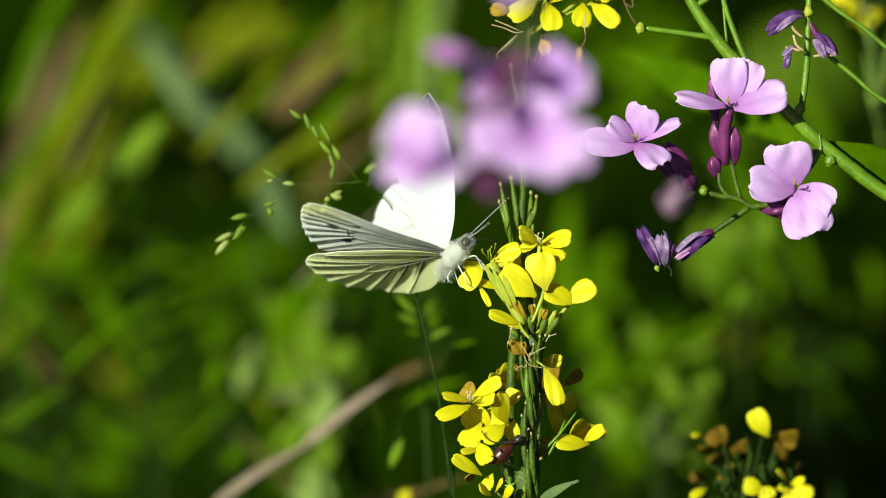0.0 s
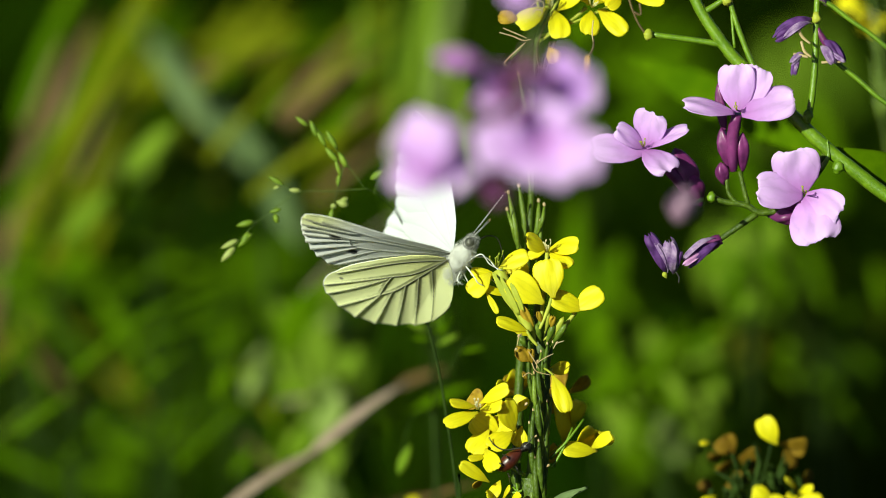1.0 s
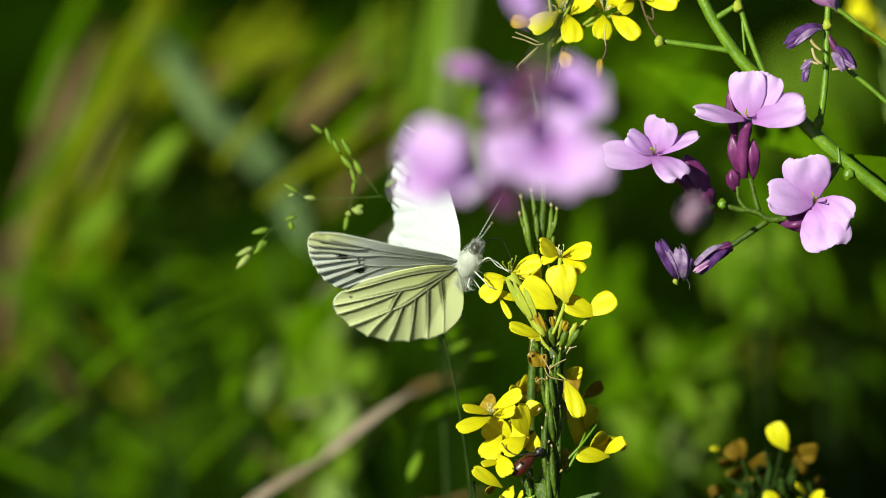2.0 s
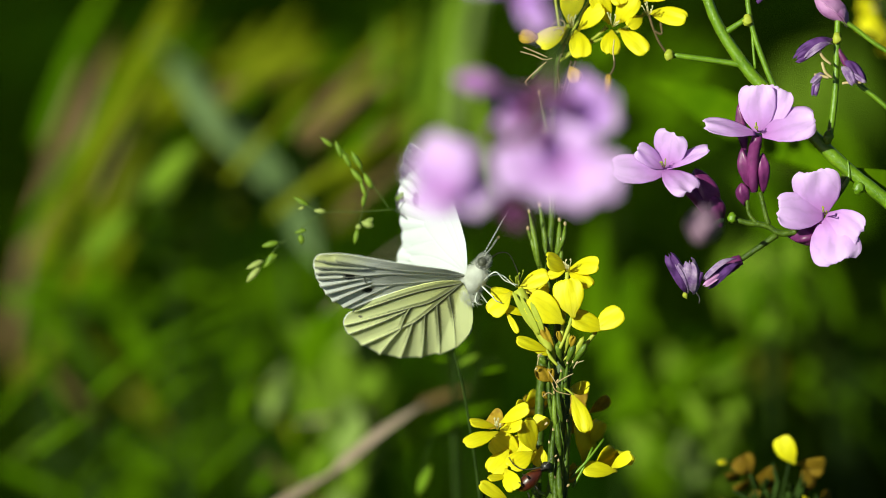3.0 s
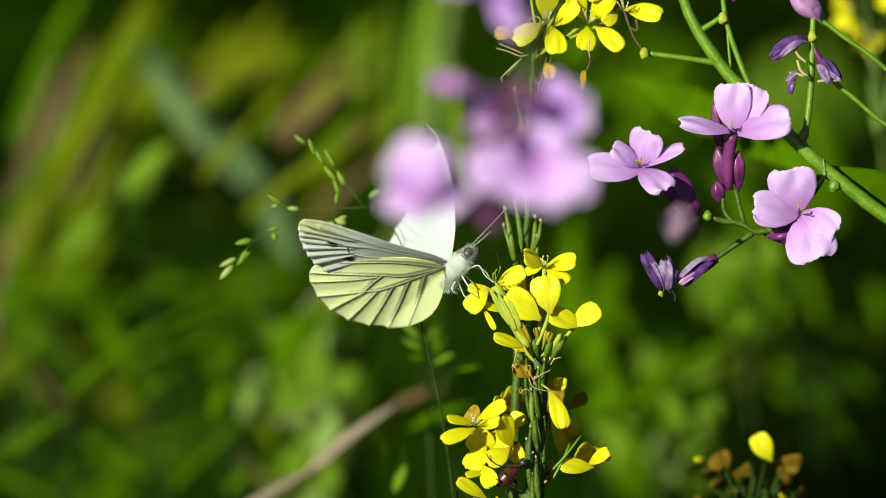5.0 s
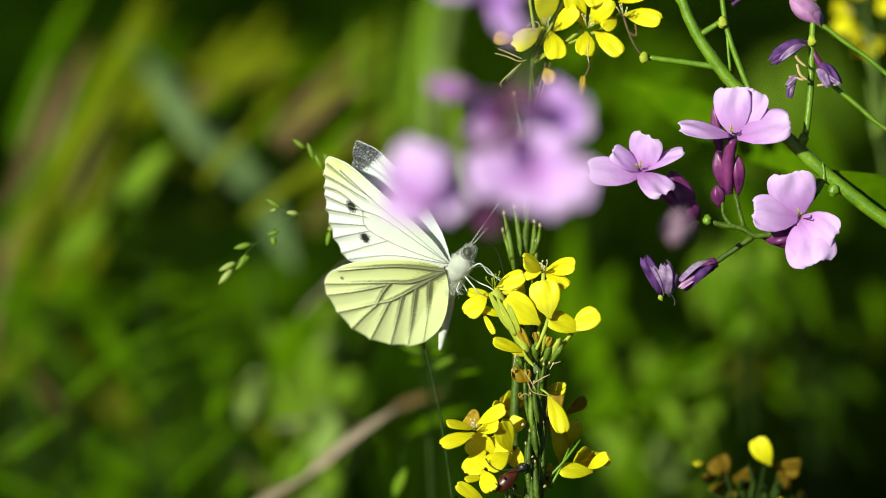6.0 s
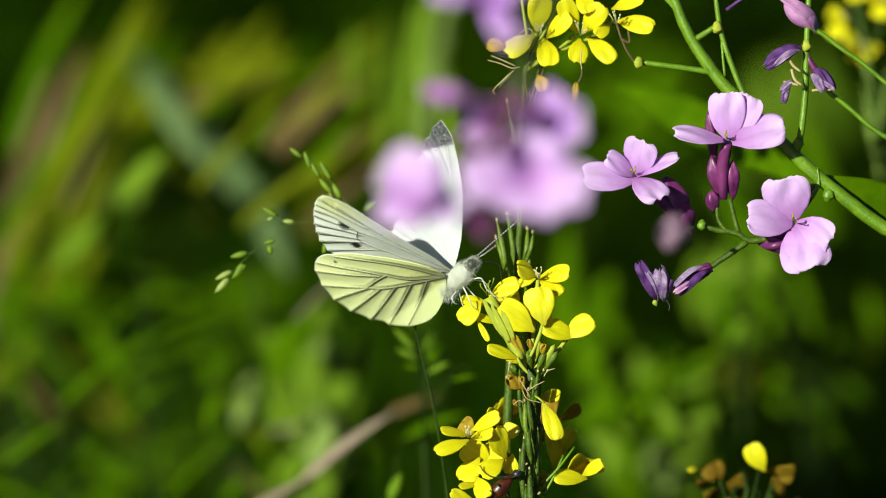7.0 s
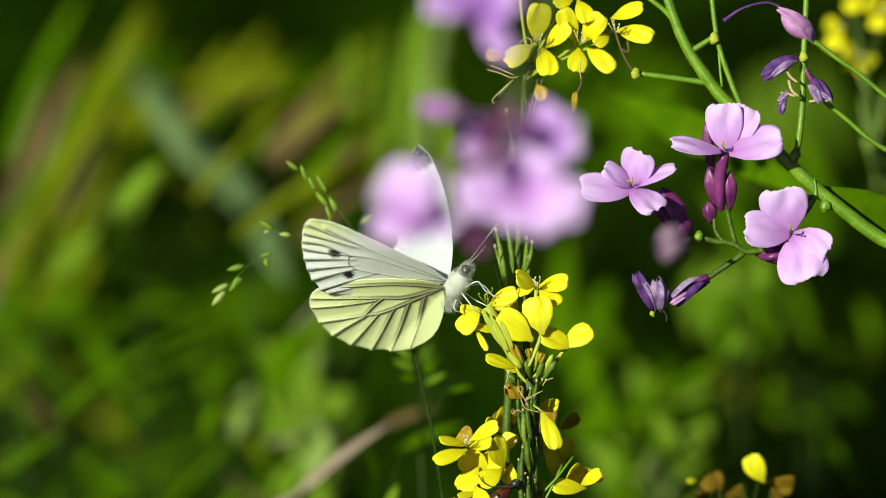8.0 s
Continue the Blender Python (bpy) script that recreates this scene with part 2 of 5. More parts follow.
def part(name, bm, material, parent, label=""):
    """Links a bmesh, drawn in world places, as one mesh object under its thing or part."""
    me = bpy.data.meshes.new(name)
    o = base_of(parent) if parent else Vector((0, 0, 0))
    for v in bm.verts:
        v.co -= o
    bm.to_mesh(me)
    bm.free()
    for p in me.polygons:
        p.use_smooth = True
    me.materials.append(material)
    ob = new(name, me)
    if parent:
        ob.parent = parent
    return tagged(ob, label)


def spline(pts, steps):
    """A smooth line through places."""
    pts = [Vector(p) for p in pts]
    if len(pts) == 2:
        return [pts[0].lerp(pts[1], i / steps) for i in range(steps + 1)]
    ext = [pts[0] * 2 - pts[1]] + pts + [pts[-1] * 2 - pts[-2]]
    out = []
    for i in range(1, len(ext) - 2):
        p0, p1, p2, p3 = ext[i - 1:i + 3]
        for k in range(steps):
            s = k / steps
            out.append(0.5 * ((2 * p1) + (p2 - p0) * s + (2 * p0 - 5 * p1 + 4 * p2 - p3) * s * s + (3 * p1 - p0 - 3 * p2 + p3) * s ** 3))
    out.append(pts[-1])
    return out


def tube_into(bm, pts, radii, steps=5, sides=8, wobble=0.0, seed=0):
    line = spline(pts, steps)
    rnd = random.Random(seed)
    n = len(line)
    rad = [radii] if isinstance(radii, (int, float)) else list(radii)
    rings = []
    ref = Vector((0.31, 0.87, 0.2))
    for i, p in enumerate(line):
        d = (line[min(i + 1, n - 1)] - line[max(i - 1, 0)]).normalized()
        s = ref - d * ref.dot(d)
        s.normalize()
        t = d.cross(s)
        f = i / (n - 1) * (len(rad) - 1)
        k = min(int(f), len(rad) - 2) if len(rad) > 1 else 0
        r = rad[0] if len(rad) == 1 else rad[k] + (rad[k + 1] - rad[k]) * (f - k)
        ring = []
        for j in range(sides):
            a = 2 * math.pi * j / sides
            q = r * (1 + wobble * (rnd.random() - 0.5))
            ring.append(bm.verts.new(p + (s * math.cos(a) + t * math.sin(a)) * q))
        rings.append(ring)
    for r1, r2 in zip(rings, rings[1:]):
        for j in range(sides):
            bm.faces.new((r1[j], r1[(j + 1) % sides], r2[(j + 1) % sides], r2[j]))
    bm.faces.new(rings[0][::-1])
    bm.faces.new(rings[-1])
    return bm


def tube(name, pts, radii, material, parent, label="", steps=5, sides=8, wobble=0.0, seed=0):
    return part(name, tube_into(bmesh.new(), pts, radii, steps, sides, wobble, seed), material, parent, label)


PROFILE = {
    "yellow": [(0, 0.12), (0.12, 0.25), (0.26, 0.58), (0.45, 0.88), (0.65, 1.0), (0.82, 0.95), (0.93, 0.82), (0.98, 0.62), (1.0, 0.42)],
    "lilac": [(0, 0.22), (0.12, 0.46), (0.28, 0.78), (0.5, 1.0), (0.7, 1.06), (0.86, 1.02), (0.95, 0.86), (1.0, 0.62)],
    "leaf": [(0, 0.06), (0.1, 0.35), (0.3, 0.85), (0.5, 1.0), (0.7, 0.8), (0.88, 0.4), (1.0, 0.03)],
    "blade": [(0, 0.7), (0.2, 1.0), (0.5, 0.92), (0.75, 0.65), (0.92, 0.28), (1.0, 0.03)],
    "sepal": [(0, 0.5), (0.3, 1.0), (0.7, 0.85), (0.9, 0.5), (1.0, 0.1)],
}


def sheet_into(bm, base, tip, width, normal, shape, bend=0.05, cup=0.07, ruffle=0.03, thick=0.00012, nu=11, nv=7, seed=0, notch=0.0, crimp=0.0):
    """A petal or leaf with thickness: base to tip, its broad side facing normal."""
    base, tip = Vector(base), Vector(tip)
    ax = tip - base
    length = ax.length
    ax.normalize()
    nz = Vector(normal) - ax * Vector(normal).dot(ax)
    nz.normalize()
    ay = nz.cross(ax)
    prof = PROFILE[shape]
    lay_u = bm.verts.layers.float.get("along") or bm.verts.layers.float.new("along")
    lay_v = bm.verts.layers.float.get("across") or bm.verts.layers.float.new("across")
    rnd = random.Random(seed)
    ph = rnd.random() * 6
    layers = []
    for side in (0, 1):
        rows = []
        for i in range(nu + 1):
            u = i / nu
            for (u0, w0), (u1, w1) in zip(prof, prof[1:]):
                if u <= u1 + 1e-9:
                    half = (w0 + (w1 - w0) * (u - u0) / (u1 - u0)) * width / 2
                    break
            row = []
            for j in range(nv + 1):
                v = 2 * j / nv - 1
                z = bend * length * (4 * u * (1 - u)) - cup * width * v * v * u
                z += ruffle * width * math.sin(5 * v + ph + 4 * u) * u * u
                z += ruffle * width * 0.5 * math.sin(7 * v - ph) * u ** 4
                uu = u * length - notch * length * math.exp(-(v * 4) ** 2) * max(0, u - 0.8) * 5
                uu += ruffle * length * 0.12 * math.sin(9 * v + 2 * ph) * u ** 3
                uu += crimp * length * (0.5 * math.sin(13 * v + 3 * ph) + 0.35 * math.sin(23 * v + ph)) * u ** 5
                z += crimp * width * (0.6 * math.sin(8 * v + 3 * ph + 5 * u) + 0.4 * math.sin(13 * u + 6 * v + ph)) * u
                pt = bm.verts.new(base + ax * uu + ay * (v * half) + nz * (z - side * thick))
                pt[lay_u], pt[lay_v] = u, v * (0.35 + 0.65 * u)
                row.append(pt)
            rows.append(row)
        layers.append(rows)
    top, bot = layers
    for i in range(nu):
        for j in range(nv):
            bm.faces.new((top[i][j], top[i + 1][j], top[i + 1][j + 1], top[i][j + 1]))
            bm.faces.new((bot[i][j + 1], bot[i + 1][j + 1], bot[i + 1][j], bot[i][j]))
    ring_t = [top[i][0] for i in range(nu + 1)] + top[nu][1:] + [top[i][nv] for i in range(nu - 1, -1, -1)] + top[0][nv - 1:0:-1]
    ring_b = [bot[i][0] for i in range(nu + 1)] + bot[nu][1:] + [bot[i][nv] for i in range(nu - 1, -1, -1)] + bot[0][nv - 1:0:-1]
    for k in range(len(ring_t)):
        q = (k + 1) % len(ring_t)
        bm.faces.new((ring_t[q], ring_t[k], ring_b[k], ring_b[q]))
    return bm


def drop_into(bm, base, tip, width, sides=10, rows=8, blunt=0.6, squash=1.0, seed=0, ridge=0.0):
    """A bud, spikelet or shell: a closed spindle, fullest at 'blunt' of its length."""
    base, tip = Vector(base), Vector(tip)
    ax = tip - base
    length = ax.length
    ax.normalize()
    s = Vector((0.3, 0.8, 0.4))
    s = (s - ax * s.dot(ax)).normalized()
    t = ax.cross(s)
    lo, hi = bm.verts.new(base), bm.verts.new(tip)
    rings = []
    p = math.log(0.5) / math.log(blunt)
    for i in range(1, rows):
        u = i / rows
        r = width / 2 * math.sin(math.pi * u ** p) ** 0.75
        rings.append([bm.verts.new(base + ax * (u * length) + (s * math.cos(2 * math.pi * j / sides) + t * (squash * math.sin(2 * math.pi * j / sides))) * r * (1 + ridge * math.cos(8 * math.pi * j / sides + 2.2 * u + seed) + ridge * 0.6 * math.sin(9 * u + 2 * seed + j))) for j in range(sides)])
    for r1, r2 in zip(rings, rings[1:]):
        for j in range(sides):
            bm.faces.new((r1[j], r1[(j + 1) % sides], r2[(j + 1) % sides], r2[j]))
    for j in range(sides):
        bm.faces.new((lo, rings[0][(j + 1) % sides], rings[0][j]))
        bm.faces.new((rings[-1][j], rings[-1][(j + 1) % sides], hi))
    return bm


def drop(name, base, tip, width, material, parent, label="", **kw):
    return part(name, drop_into(bmesh.new(), base, tip, width, **kw), material, parent, label)


def hairs(name, pts, radius, count, length, material, parent, seed=1):
    """Fine short hairs standing off a stalk."""
    line = spline(pts, 6)
    rnd = random.Random(seed)
    bm = bmesh.new()
    for _ in range(count):
        i = rnd.randrange(len(line) - 1)
        p = line[i].lerp(line[i + 1], rnd.random())
        d = (line[i + 1] - line[i]).normalized()
        o = Vector((rnd.gauss(0, 1), rnd.gauss(0, 1), rnd.gauss(0, 1)))
        o = (o - d * o.dot(d)).normalized()
        a = p + o * radius * 0.95
        t = a + (o + d * rnd.uniform(-0.4, 0.4)).normalized() * length * rnd.uniform(0.5, 1.2)
        s, q = d * radius * 0.05, o.cross(d) * radius * 0.05
        v = [bm.verts.new(a + s), bm.verts.new(a - s + q), bm.verts.new(a - s - q), bm.verts.new(t)]
        for f in ((0, 1, 3), (1, 2, 3), (2, 0, 3)):
            bm.faces.new([v[k] for k in f])
    return tagged(part(name, bm, material, parent), kind="stuff")


def unit(w):
    """Metres for one grid unit at depth w."""
    return UNIT * (FOCUS + w) / FOCUS


SHEET = {"yellow": {"bend": 0.03, "cup": 0.045, "crimp": 0.012}, "lilac": {"crimp": 0.018}}
seeds = iter(range(1, 100000))
jit = random.Random(7)


def petals(flower, spec, w, material, shape, facing=(0, 0.3, 0.95), name="petal", **kw):
    """spec rows: base x, y, tip x, y, width, and if wanted base and tip depth in mm beyond w and a facing."""
    k = unit(w)
    for row in spec:
        bx, by, tx, ty, wd = row[:5]
        b_d, t_d = (row[5], row[6]) if len(row) > 6 else (2.0, -1.0)
        f = row[7] if len(row) > 7 else (facing[0] + jit.uniform(-0.25, 0.25), facing[1] + jit.uniform(-0.2, 0.2), facing[2])
        mt = M[row[8]] if len(row) > 8 else material
        grow = 1.08 if shape == "yellow" else 1.06
        tx, ty = bx + (tx - bx) * (1 + (grow - 1) * 0.5), by + (ty - by) * (1 + (grow - 1) * 0.5)
        bm = sheet_into(bmesh.new(), at(bx, by, w + b_d / 1000), at(tx, ty, w + t_d / 1000), wd * k * grow, turn(f), shape, seed=next(seeds), nu=18, nv=18, **{**SHEET.get(shape, {}), **kw})
        part(name, bm, mt, flower)


def stamens(parent, x, y, w, n=6, size=14, material=None, spread=6):
    bm = bmesh.new()
    k = unit(w)
    for i in range(n):
        ax, ay = x + jit.uniform(-spread, spread), y + jit.uniform(-spread, spread)
        a = at(x + jit.uniform(-2, 2), y + size * 0.6, w + 0.002)
        b = at(ax, ay - size * 0.2, w - 0.0015)
        tube_into(bm, [a, b], [0.9 * k, 0.8 * k], steps=2, sides=6)
        drop_into(bm, b, b + turn((jit.uniform(-.6, .6), 0.8, 0.4)) * 6 * k, 3.4 * k, sides=6, rows=4)
    return part("stamen", bm, material or M["stamen"], parent)


# ---------------------------------------------------------------- ground and meadow
def build_ground():
    bm = bmesh.new()
    n = 60
    grid = []
    for i in range(n + 1):
        row = []
        for j in range(n + 1):
            x, y = (2 * i / n - 1), (2 * j / n - 1)
            px, py = math.copysign(abs(x) ** 4, x) * 400 + x * 2, math.copysign(abs(y) ** 4, y) * 400 + y * 2
            row.append(bm.verts.new((px, py, 0.012 * noise.noise(Vector((px * 3, py * 3, 0))) if abs(px) + abs(py) < 12 else 0)))
        grid.append(row)
    for i in range(n):
        for j in range(n):
            bm.faces.new((grid[i][j], grid[i + 1][j], grid[i + 1][j + 1], grid[i][j + 1]))
    tagged(part("ground", bm, M["soil"], None), "earth under a dense green meadow, blackened for deep shade", "ground", kind="structure")


def build_meadow():
    """Countless curved grass blades in clumps with dark gaps, low on the near side."""
    rnd = np.random.default_rng(3)
    verts, faces = [], []
    for n_b in range(62000):
        far = n_b > 30000
        if far:
            r, a = 0.9 + 7.5 * rnd.random() ** 0.8 + abs(rnd.normal(0, 1.2)), rnd.uniform(0, 2 * math.pi)
            x, y = r * math.cos(a), 0.6 + r * math.sin(a)
            if abs(x) < 0.42 and -0.4 < y < 2.2:
                continue
        elif rnd.random() < 0.62:
            y = rnd.uniform(0.16, 2.2)
            x = rnd.normal(0, 0.16 + 0.12 * y)
        else:
            x, y = rnd.normal(0, 1.5), rnd.normal(0.4, 1.5)
        lump = 0.5 + 0.9 * noise.noise(Vector((x * 9, y * 9, 4.0))) + 0.5 * noise.noise(Vector((x * 24, y * 24, 9.0)))
        if y > 0.14 and (lump < 0.34 or rnd.random() < 0.45):
            continue
        if not far and 0.16 < y < 1.4 and -0.3 < x < 0.02 and rnd.random() < 0.6:
            continue
        if y > 0.2 and 0.045 + 0.02 * y < x < 0.34 and not far and lump < 1.25:
            continue
        if y < 0.12:
            h = rnd.uniform(0.12, 0.34)
        else:
            h = rnd.uniform(0.16, 0.26) + 0.24 * max(0.0, lump) * rnd.random()
        lean = rnd.normal(0, 0.3, 2) * h
        wd = rnd.uniform(0.003, 0.0075)
        if far:
            wd, h = wd * 2.2, h * rnd.uniform(0.7, 1.2)
        ang = rnd.uniform(0, math.pi)
        sx, sy = math.cos(ang) * wd / 2, math.sin(ang) * wd / 2
        b = len(verts)
        for i in range(6):
            u = i / 5
            k = (1 - u ** 2.2) + 0.02
            cx, cy, cz = x + lean[0] * u * u, y + lean[1] * u * u, h * (u - 0.18 * u * u)
            verts += [(cx - sx * k, cy - sy * k, cz + 0.2 * wd * k), (cx, cy, cz), (cx + sx * k, cy + sy * k, cz + 0.2 * wd * k)]
        for i in range(5):
            for j in (0, 1):
                p = b + i * 3 + j
                faces.append((p, p + 1, p + 4, p + 3))
    me = bpy.data.meshes.new("shade_meadow_grass")
    me.from_pydata(verts, [], faces)
    me.polygons.foreach_set("use_smooth", [True] * len(faces))
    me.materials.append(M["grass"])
    tagged(new("shade_meadow_grass", me), "dense meadow grass, green darkened for the shade within it", "grass", kind="stuff")


def build_undergrowth():
    """Small oval leaves on short twigs through the tall grass."""
    rnd = np.random.default_rng(8)
    verts, faces = [], []
    for _ in range(330):
        y = rnd.uniform(0.2, 1.3)
        x = rnd.normal(0, 0.14 + 0.12 * y)
        if x > 0.045 and rnd.random() < 0.85 or x < -0.01 and rnd.random() < (0.85 if x > -0.08 else 0.8):
            continue
        top = rnd.uniform(0.14, 0.5 - 0.2 * y + 0.05)
        for n_l in range(9):
            z = top - n_l * 0.013
            ang = n_l * 2.4 + rnd.uniform(0, 1)
            ln, wd = rnd.uniform(0.03, 0.06), rnd.uniform(0.003, 0.0065)
            d = Vector((math.cos(ang), math.sin(ang), rnd.uniform(-0.5, 0.5))).normalized()
            s = d.cross(Vector((0, 0, 1))).normalized()
            up = s.cross(d)
            o = Vector((x, y, z))
            b = len(verts)
            for i in range(5):
                u = i / 4
                hw = wd / 2 * math.sin(math.pi * min(0.97, u * 0.9 + 0.06)) ** 0.8
                c = o + d * (0.004 + ln * u) + up * (-0.25 * ln * u * u)
                verts += [tuple(c - s * hw + up * hw * 0.25), tuple(c), tuple(c + s * hw + up * hw * 0.25)]
            for i in range(4):
                for j in (0, 1):
                    q = b + i * 3 + j
                    faces.append((q, q + 1, q + 4, q + 3))
        b = len(verts)
        for zz in (0, top):
            for a in (0, 2.1, 4.2):
                verts.append((x + 0.0012 * math.cos(a), y + 0.0012 * math.sin(a), zz))
        faces += [(b, b + 1, b + 4, b + 3), (b + 1, b + 2, b + 5, b + 4), (b + 2, b, b + 3, b + 5)]
    me = bpy.data.meshes.new("undergrowth")
    me.from_pydata(verts, [], faces)
    me.polygons.foreach_set("use_smooth", [True] * len(faces))
    me.materials.append(M["shade_herb_leaf"])
    tagged(new("undergrowth", me), "low leafy herbs between the grass, green darkened for shade", "plants", kind="stuff")


build_undergrowth()
build_ground()
build_meadow()


def rooted(pts, sway=0.02):
    """Carries a line on down from its first place to the earth."""
    p = Vector(pts[0])
    return [Vector((p.x + sway, p.y + 0.02, -0.01)), Vector((p.x + sway * 0.6, p.y + 0.012, p.z * 0.35)), Vector((p.x + sway * 0.2, p.y + 0.003, p.z * 0.75))] + [Vector(q) for q in pts]


# ---------------------------------------------------------------- the yellow mustard on which the butterfly feeds
def build_mustard():
    line = [at(x, y, w) for x, y, w in ((930, 960, 0.003), (936, 860, 0.002), (941, 760, 0.002), (943, 680, 0.002), (944, 610, 0.002), (940, 560, 0.003), (938, 520, 0.004))]
    full = rooted(line)
    p = thing("mustard_plant", full[0], "yellow mustard plant with ridged dark green stem and pods", "flower")
    k = UNIT
    tube("stem", full, [16 * k, 17 * k, 18 * k, 19 * k, 19 * k, 18 * k, 16 * k, 12 * k, 6 * k], M["dark_stem"], p, sides=14, wobble=0.2, seed=3)
    hairs("stem_hair", line, 17 * k, 160, 6 * k, M["sepal"], p, 2)
    # pods pressed to the stem, each with a pale beak
    for x0, y0, x1, y1, r, w in ((930, 842, 916, 738, 7, -1.6), (945, 760, 936, 690, 7, -2.0), (960, 842, 962, 700, 6, 0.5), (950, 700, 936, 640, 6, -2.2), (922, 800, 926, 716, 6, -1.8), (950, 860, 940, 770, 7, -2.4), (938, 880, 930, 800, 7, -2.4), (934, 720, 928, 650, 6, -2.0),
                                 (958, 655, 962, 598, 5, -1.2), (922, 700, 912, 610, 5, -0.6), (957, 880, 948, 800, 6, -1.4), (920, 900, 926, 835, 6, -1.4),
                                 (964, 780, 972, 690, 5, 2.0), (925, 640, 914, 590, 4, -0.4), (968, 640, 976, 596, 4, 0.6), (940, 660, 946, 612, 4, -2.0)):
        w = w * 0.75 / 1000
        x0, x1 = 941 + (x0 - 941) * 0.62, 942 + (x1 - 942) * 0.7
        pod = tube("pod", [at(x0, y0, w), at((x0 + x1) / 2 - 2, (y0 + y1) / 2, w - 0.0006), at(x1, y1, w)], [1.6 * k, r * k * 0.75, r * k * 0.8, r * k * 0.7, 2.0 * k], M["dark_stem" if y0 % 3 else "pod"], p, sides=10, wobble=0.1, seed=int(x0))
        part("beak", drop_into(bmesh.new(), at(x1, y1 + 3, w), at(x1 - 1, y1 - 6, w), 4 * k, sides=8, rows=5), M["dry"], pod)
    # flower stalks with their sepals
    def flower(stalk, width, w, label=""):
        q = [at(x, y, w) for x, y in stalk]
        return tube("flower", q, [width * 0.35 * k, width * 0.5 * k, width * 0.42 * k], M["sepal"], p, label)

    a = flower([(944, 560), (950, 500), (955, 435)], 9, 0.002)
    petals(a, [(954, 427, 921, 412, 36), (957, 429, 1008, 420, 34), (956, 433, 996, 457, 28), (952, 432, 922, 440, 20, 4, 4)], 0.0005, M["yellow"], "yellow", (0.1, 0.55, 0.8))
    stamens(a, 956, 424, 0.0, 6, 16)
    b = flower([(942, 570), (955, 540), (964, 512)], 8, -0.001)
    petals(b, [(966, 516, 953, 450, 52, 0, 0), (950, 526, 890, 482, 50, 0, -1)], -0.002, M["yellow"], "yellow", (-0.1, 0.35, 0.9))
    c = flower([(946, 590), (980, 570), (1006, 540)], 8, 0.001)
    petals(c, [(1026, 536, 966, 514, 38, 1, -1), (1002, 538, 1049, 503, 40, 0.6, 0.4)], 0.0, M["yellow"], "yellow", (0.05, 0.45, 0.9))
    d = flower([(925, 575), (900, 525), (868, 465)], 24, -0.001, "flower with pale green calyx, half open")
    petals(d, [(868, 464, 918, 438, 32, 0, -1), (856, 470, 820, 507, 36, 0, -1), (872, 478, 822, 468, 20, 2, 1), (885, 512, 846, 497, 16, 1, 0), (846, 503, 867, 541, 11, 0, -1), (880, 470, 920, 460, 30, 5, 5)], -0.001, M["yellow"], "yellow", (-0.15, 0.5, 0.85))
    for sx, sy, tx, ty in ((905, 545, 872, 478), (912, 540, 890, 485), (895, 535, 858, 470)):
        part("sepal", sheet_into(bmesh.new(), at(sx, sy, -0.002), at(tx, ty, -0.003), 12 * k, turn((-0.3, 0.3, 0.9)), "sepal", seed=sx), M["sepal"], d)
    stamens(d, 866, 446, -0.002, 6, 26, M["sepal"], 14)
    e = flower([(938, 600), (925, 585), (918, 572)], 7, -0.002)
    petals(e, [(922, 574, 868, 555, 27, 0, -2), (926, 582, 900, 572, 12, 0, -1)], -0.002, M["yellow"], "yellow", (-0.1, 0.6, 0.8))
    for sx, sy, tx, ty, wd in ((932, 568, 908, 532, 16), (962, 568, 966, 548, 13), (925, 628, 900, 606, 28), (928, 632, 926, 606, 14), (922, 660, 912, 648, 12), (946, 560, 938, 540, 12)):
        part("faded_petal", sheet_into(bmesh.new(), at(sx, sy, -0.001), at(tx, ty, -0.002), wd * k, turn((0.2, 0.3, 0.9)), "yellow", ruffle=0.22, bend=0.06, cup=0.05, seed=sx), M["faded_shaded"], p, "crumpled orange-brown petal")
    for i, (x0, y0, x1, y1) in enumerate(((936, 600, 924, 545), (940, 600, 945, 548), (950, 605, 968, 560), (955, 600, 985, 548), (930, 590, 898, 528), (958, 606, 990, 560), (948, 590, 958, 540), (934, 610, 905, 585), (946, 600, 936, 560))):
        drop("bud", at(x0, y0, 0.001), at(x1, y1, -0.001), 13 * k, M["pod"] if i % 3 else M["sepal"], p, blunt=0.7)
    for pts in (((928, 630), (936, 645), (962, 652)), ((935, 632), (950, 622), (966, 614)), ((966, 605), (972, 596), (985, 591)), ((902, 600), (905, 585), (910, 578)), ((940, 640), (930, 622), (922, 610)), ((912, 655), (922, 648), (930, 652))):
        tube("withered_thread", [at(x, y, -0.003) for x, y in pts], [0.9 * k, 1.1 * k, 0.7 * k], M["dry"], p, sides=6)
    for x, y, s in ((972, 595, 8), (905, 582, 9), (938, 627, 8), (918, 703, 9), (900, 606, 8), (935, 760, 7), (957, 812, 9)):
        drop("seed_tip", at(x - s / 3, y + s / 3, -0.003), at(x + s / 3, y - s / 3, -0.003), s * 0.6 * k, M["dry"], p, sides=8, rows=5)
    hang = tube("flower", [at(950, 640, -0.002), at(958, 645, -0.003), at(966, 652, -0.003)], [2 * k, 2 * k], M["sepal"], p)
    petals(hang, [(964, 650, 990, 714, 30, 0, -2)], -0.003, M["yellow"], "yellow", (0.35, 0.1, 0.9), ruffle=0.06)
    f = flower([(946, 690), (956, 660), (962, 640)], 7, 0.003)
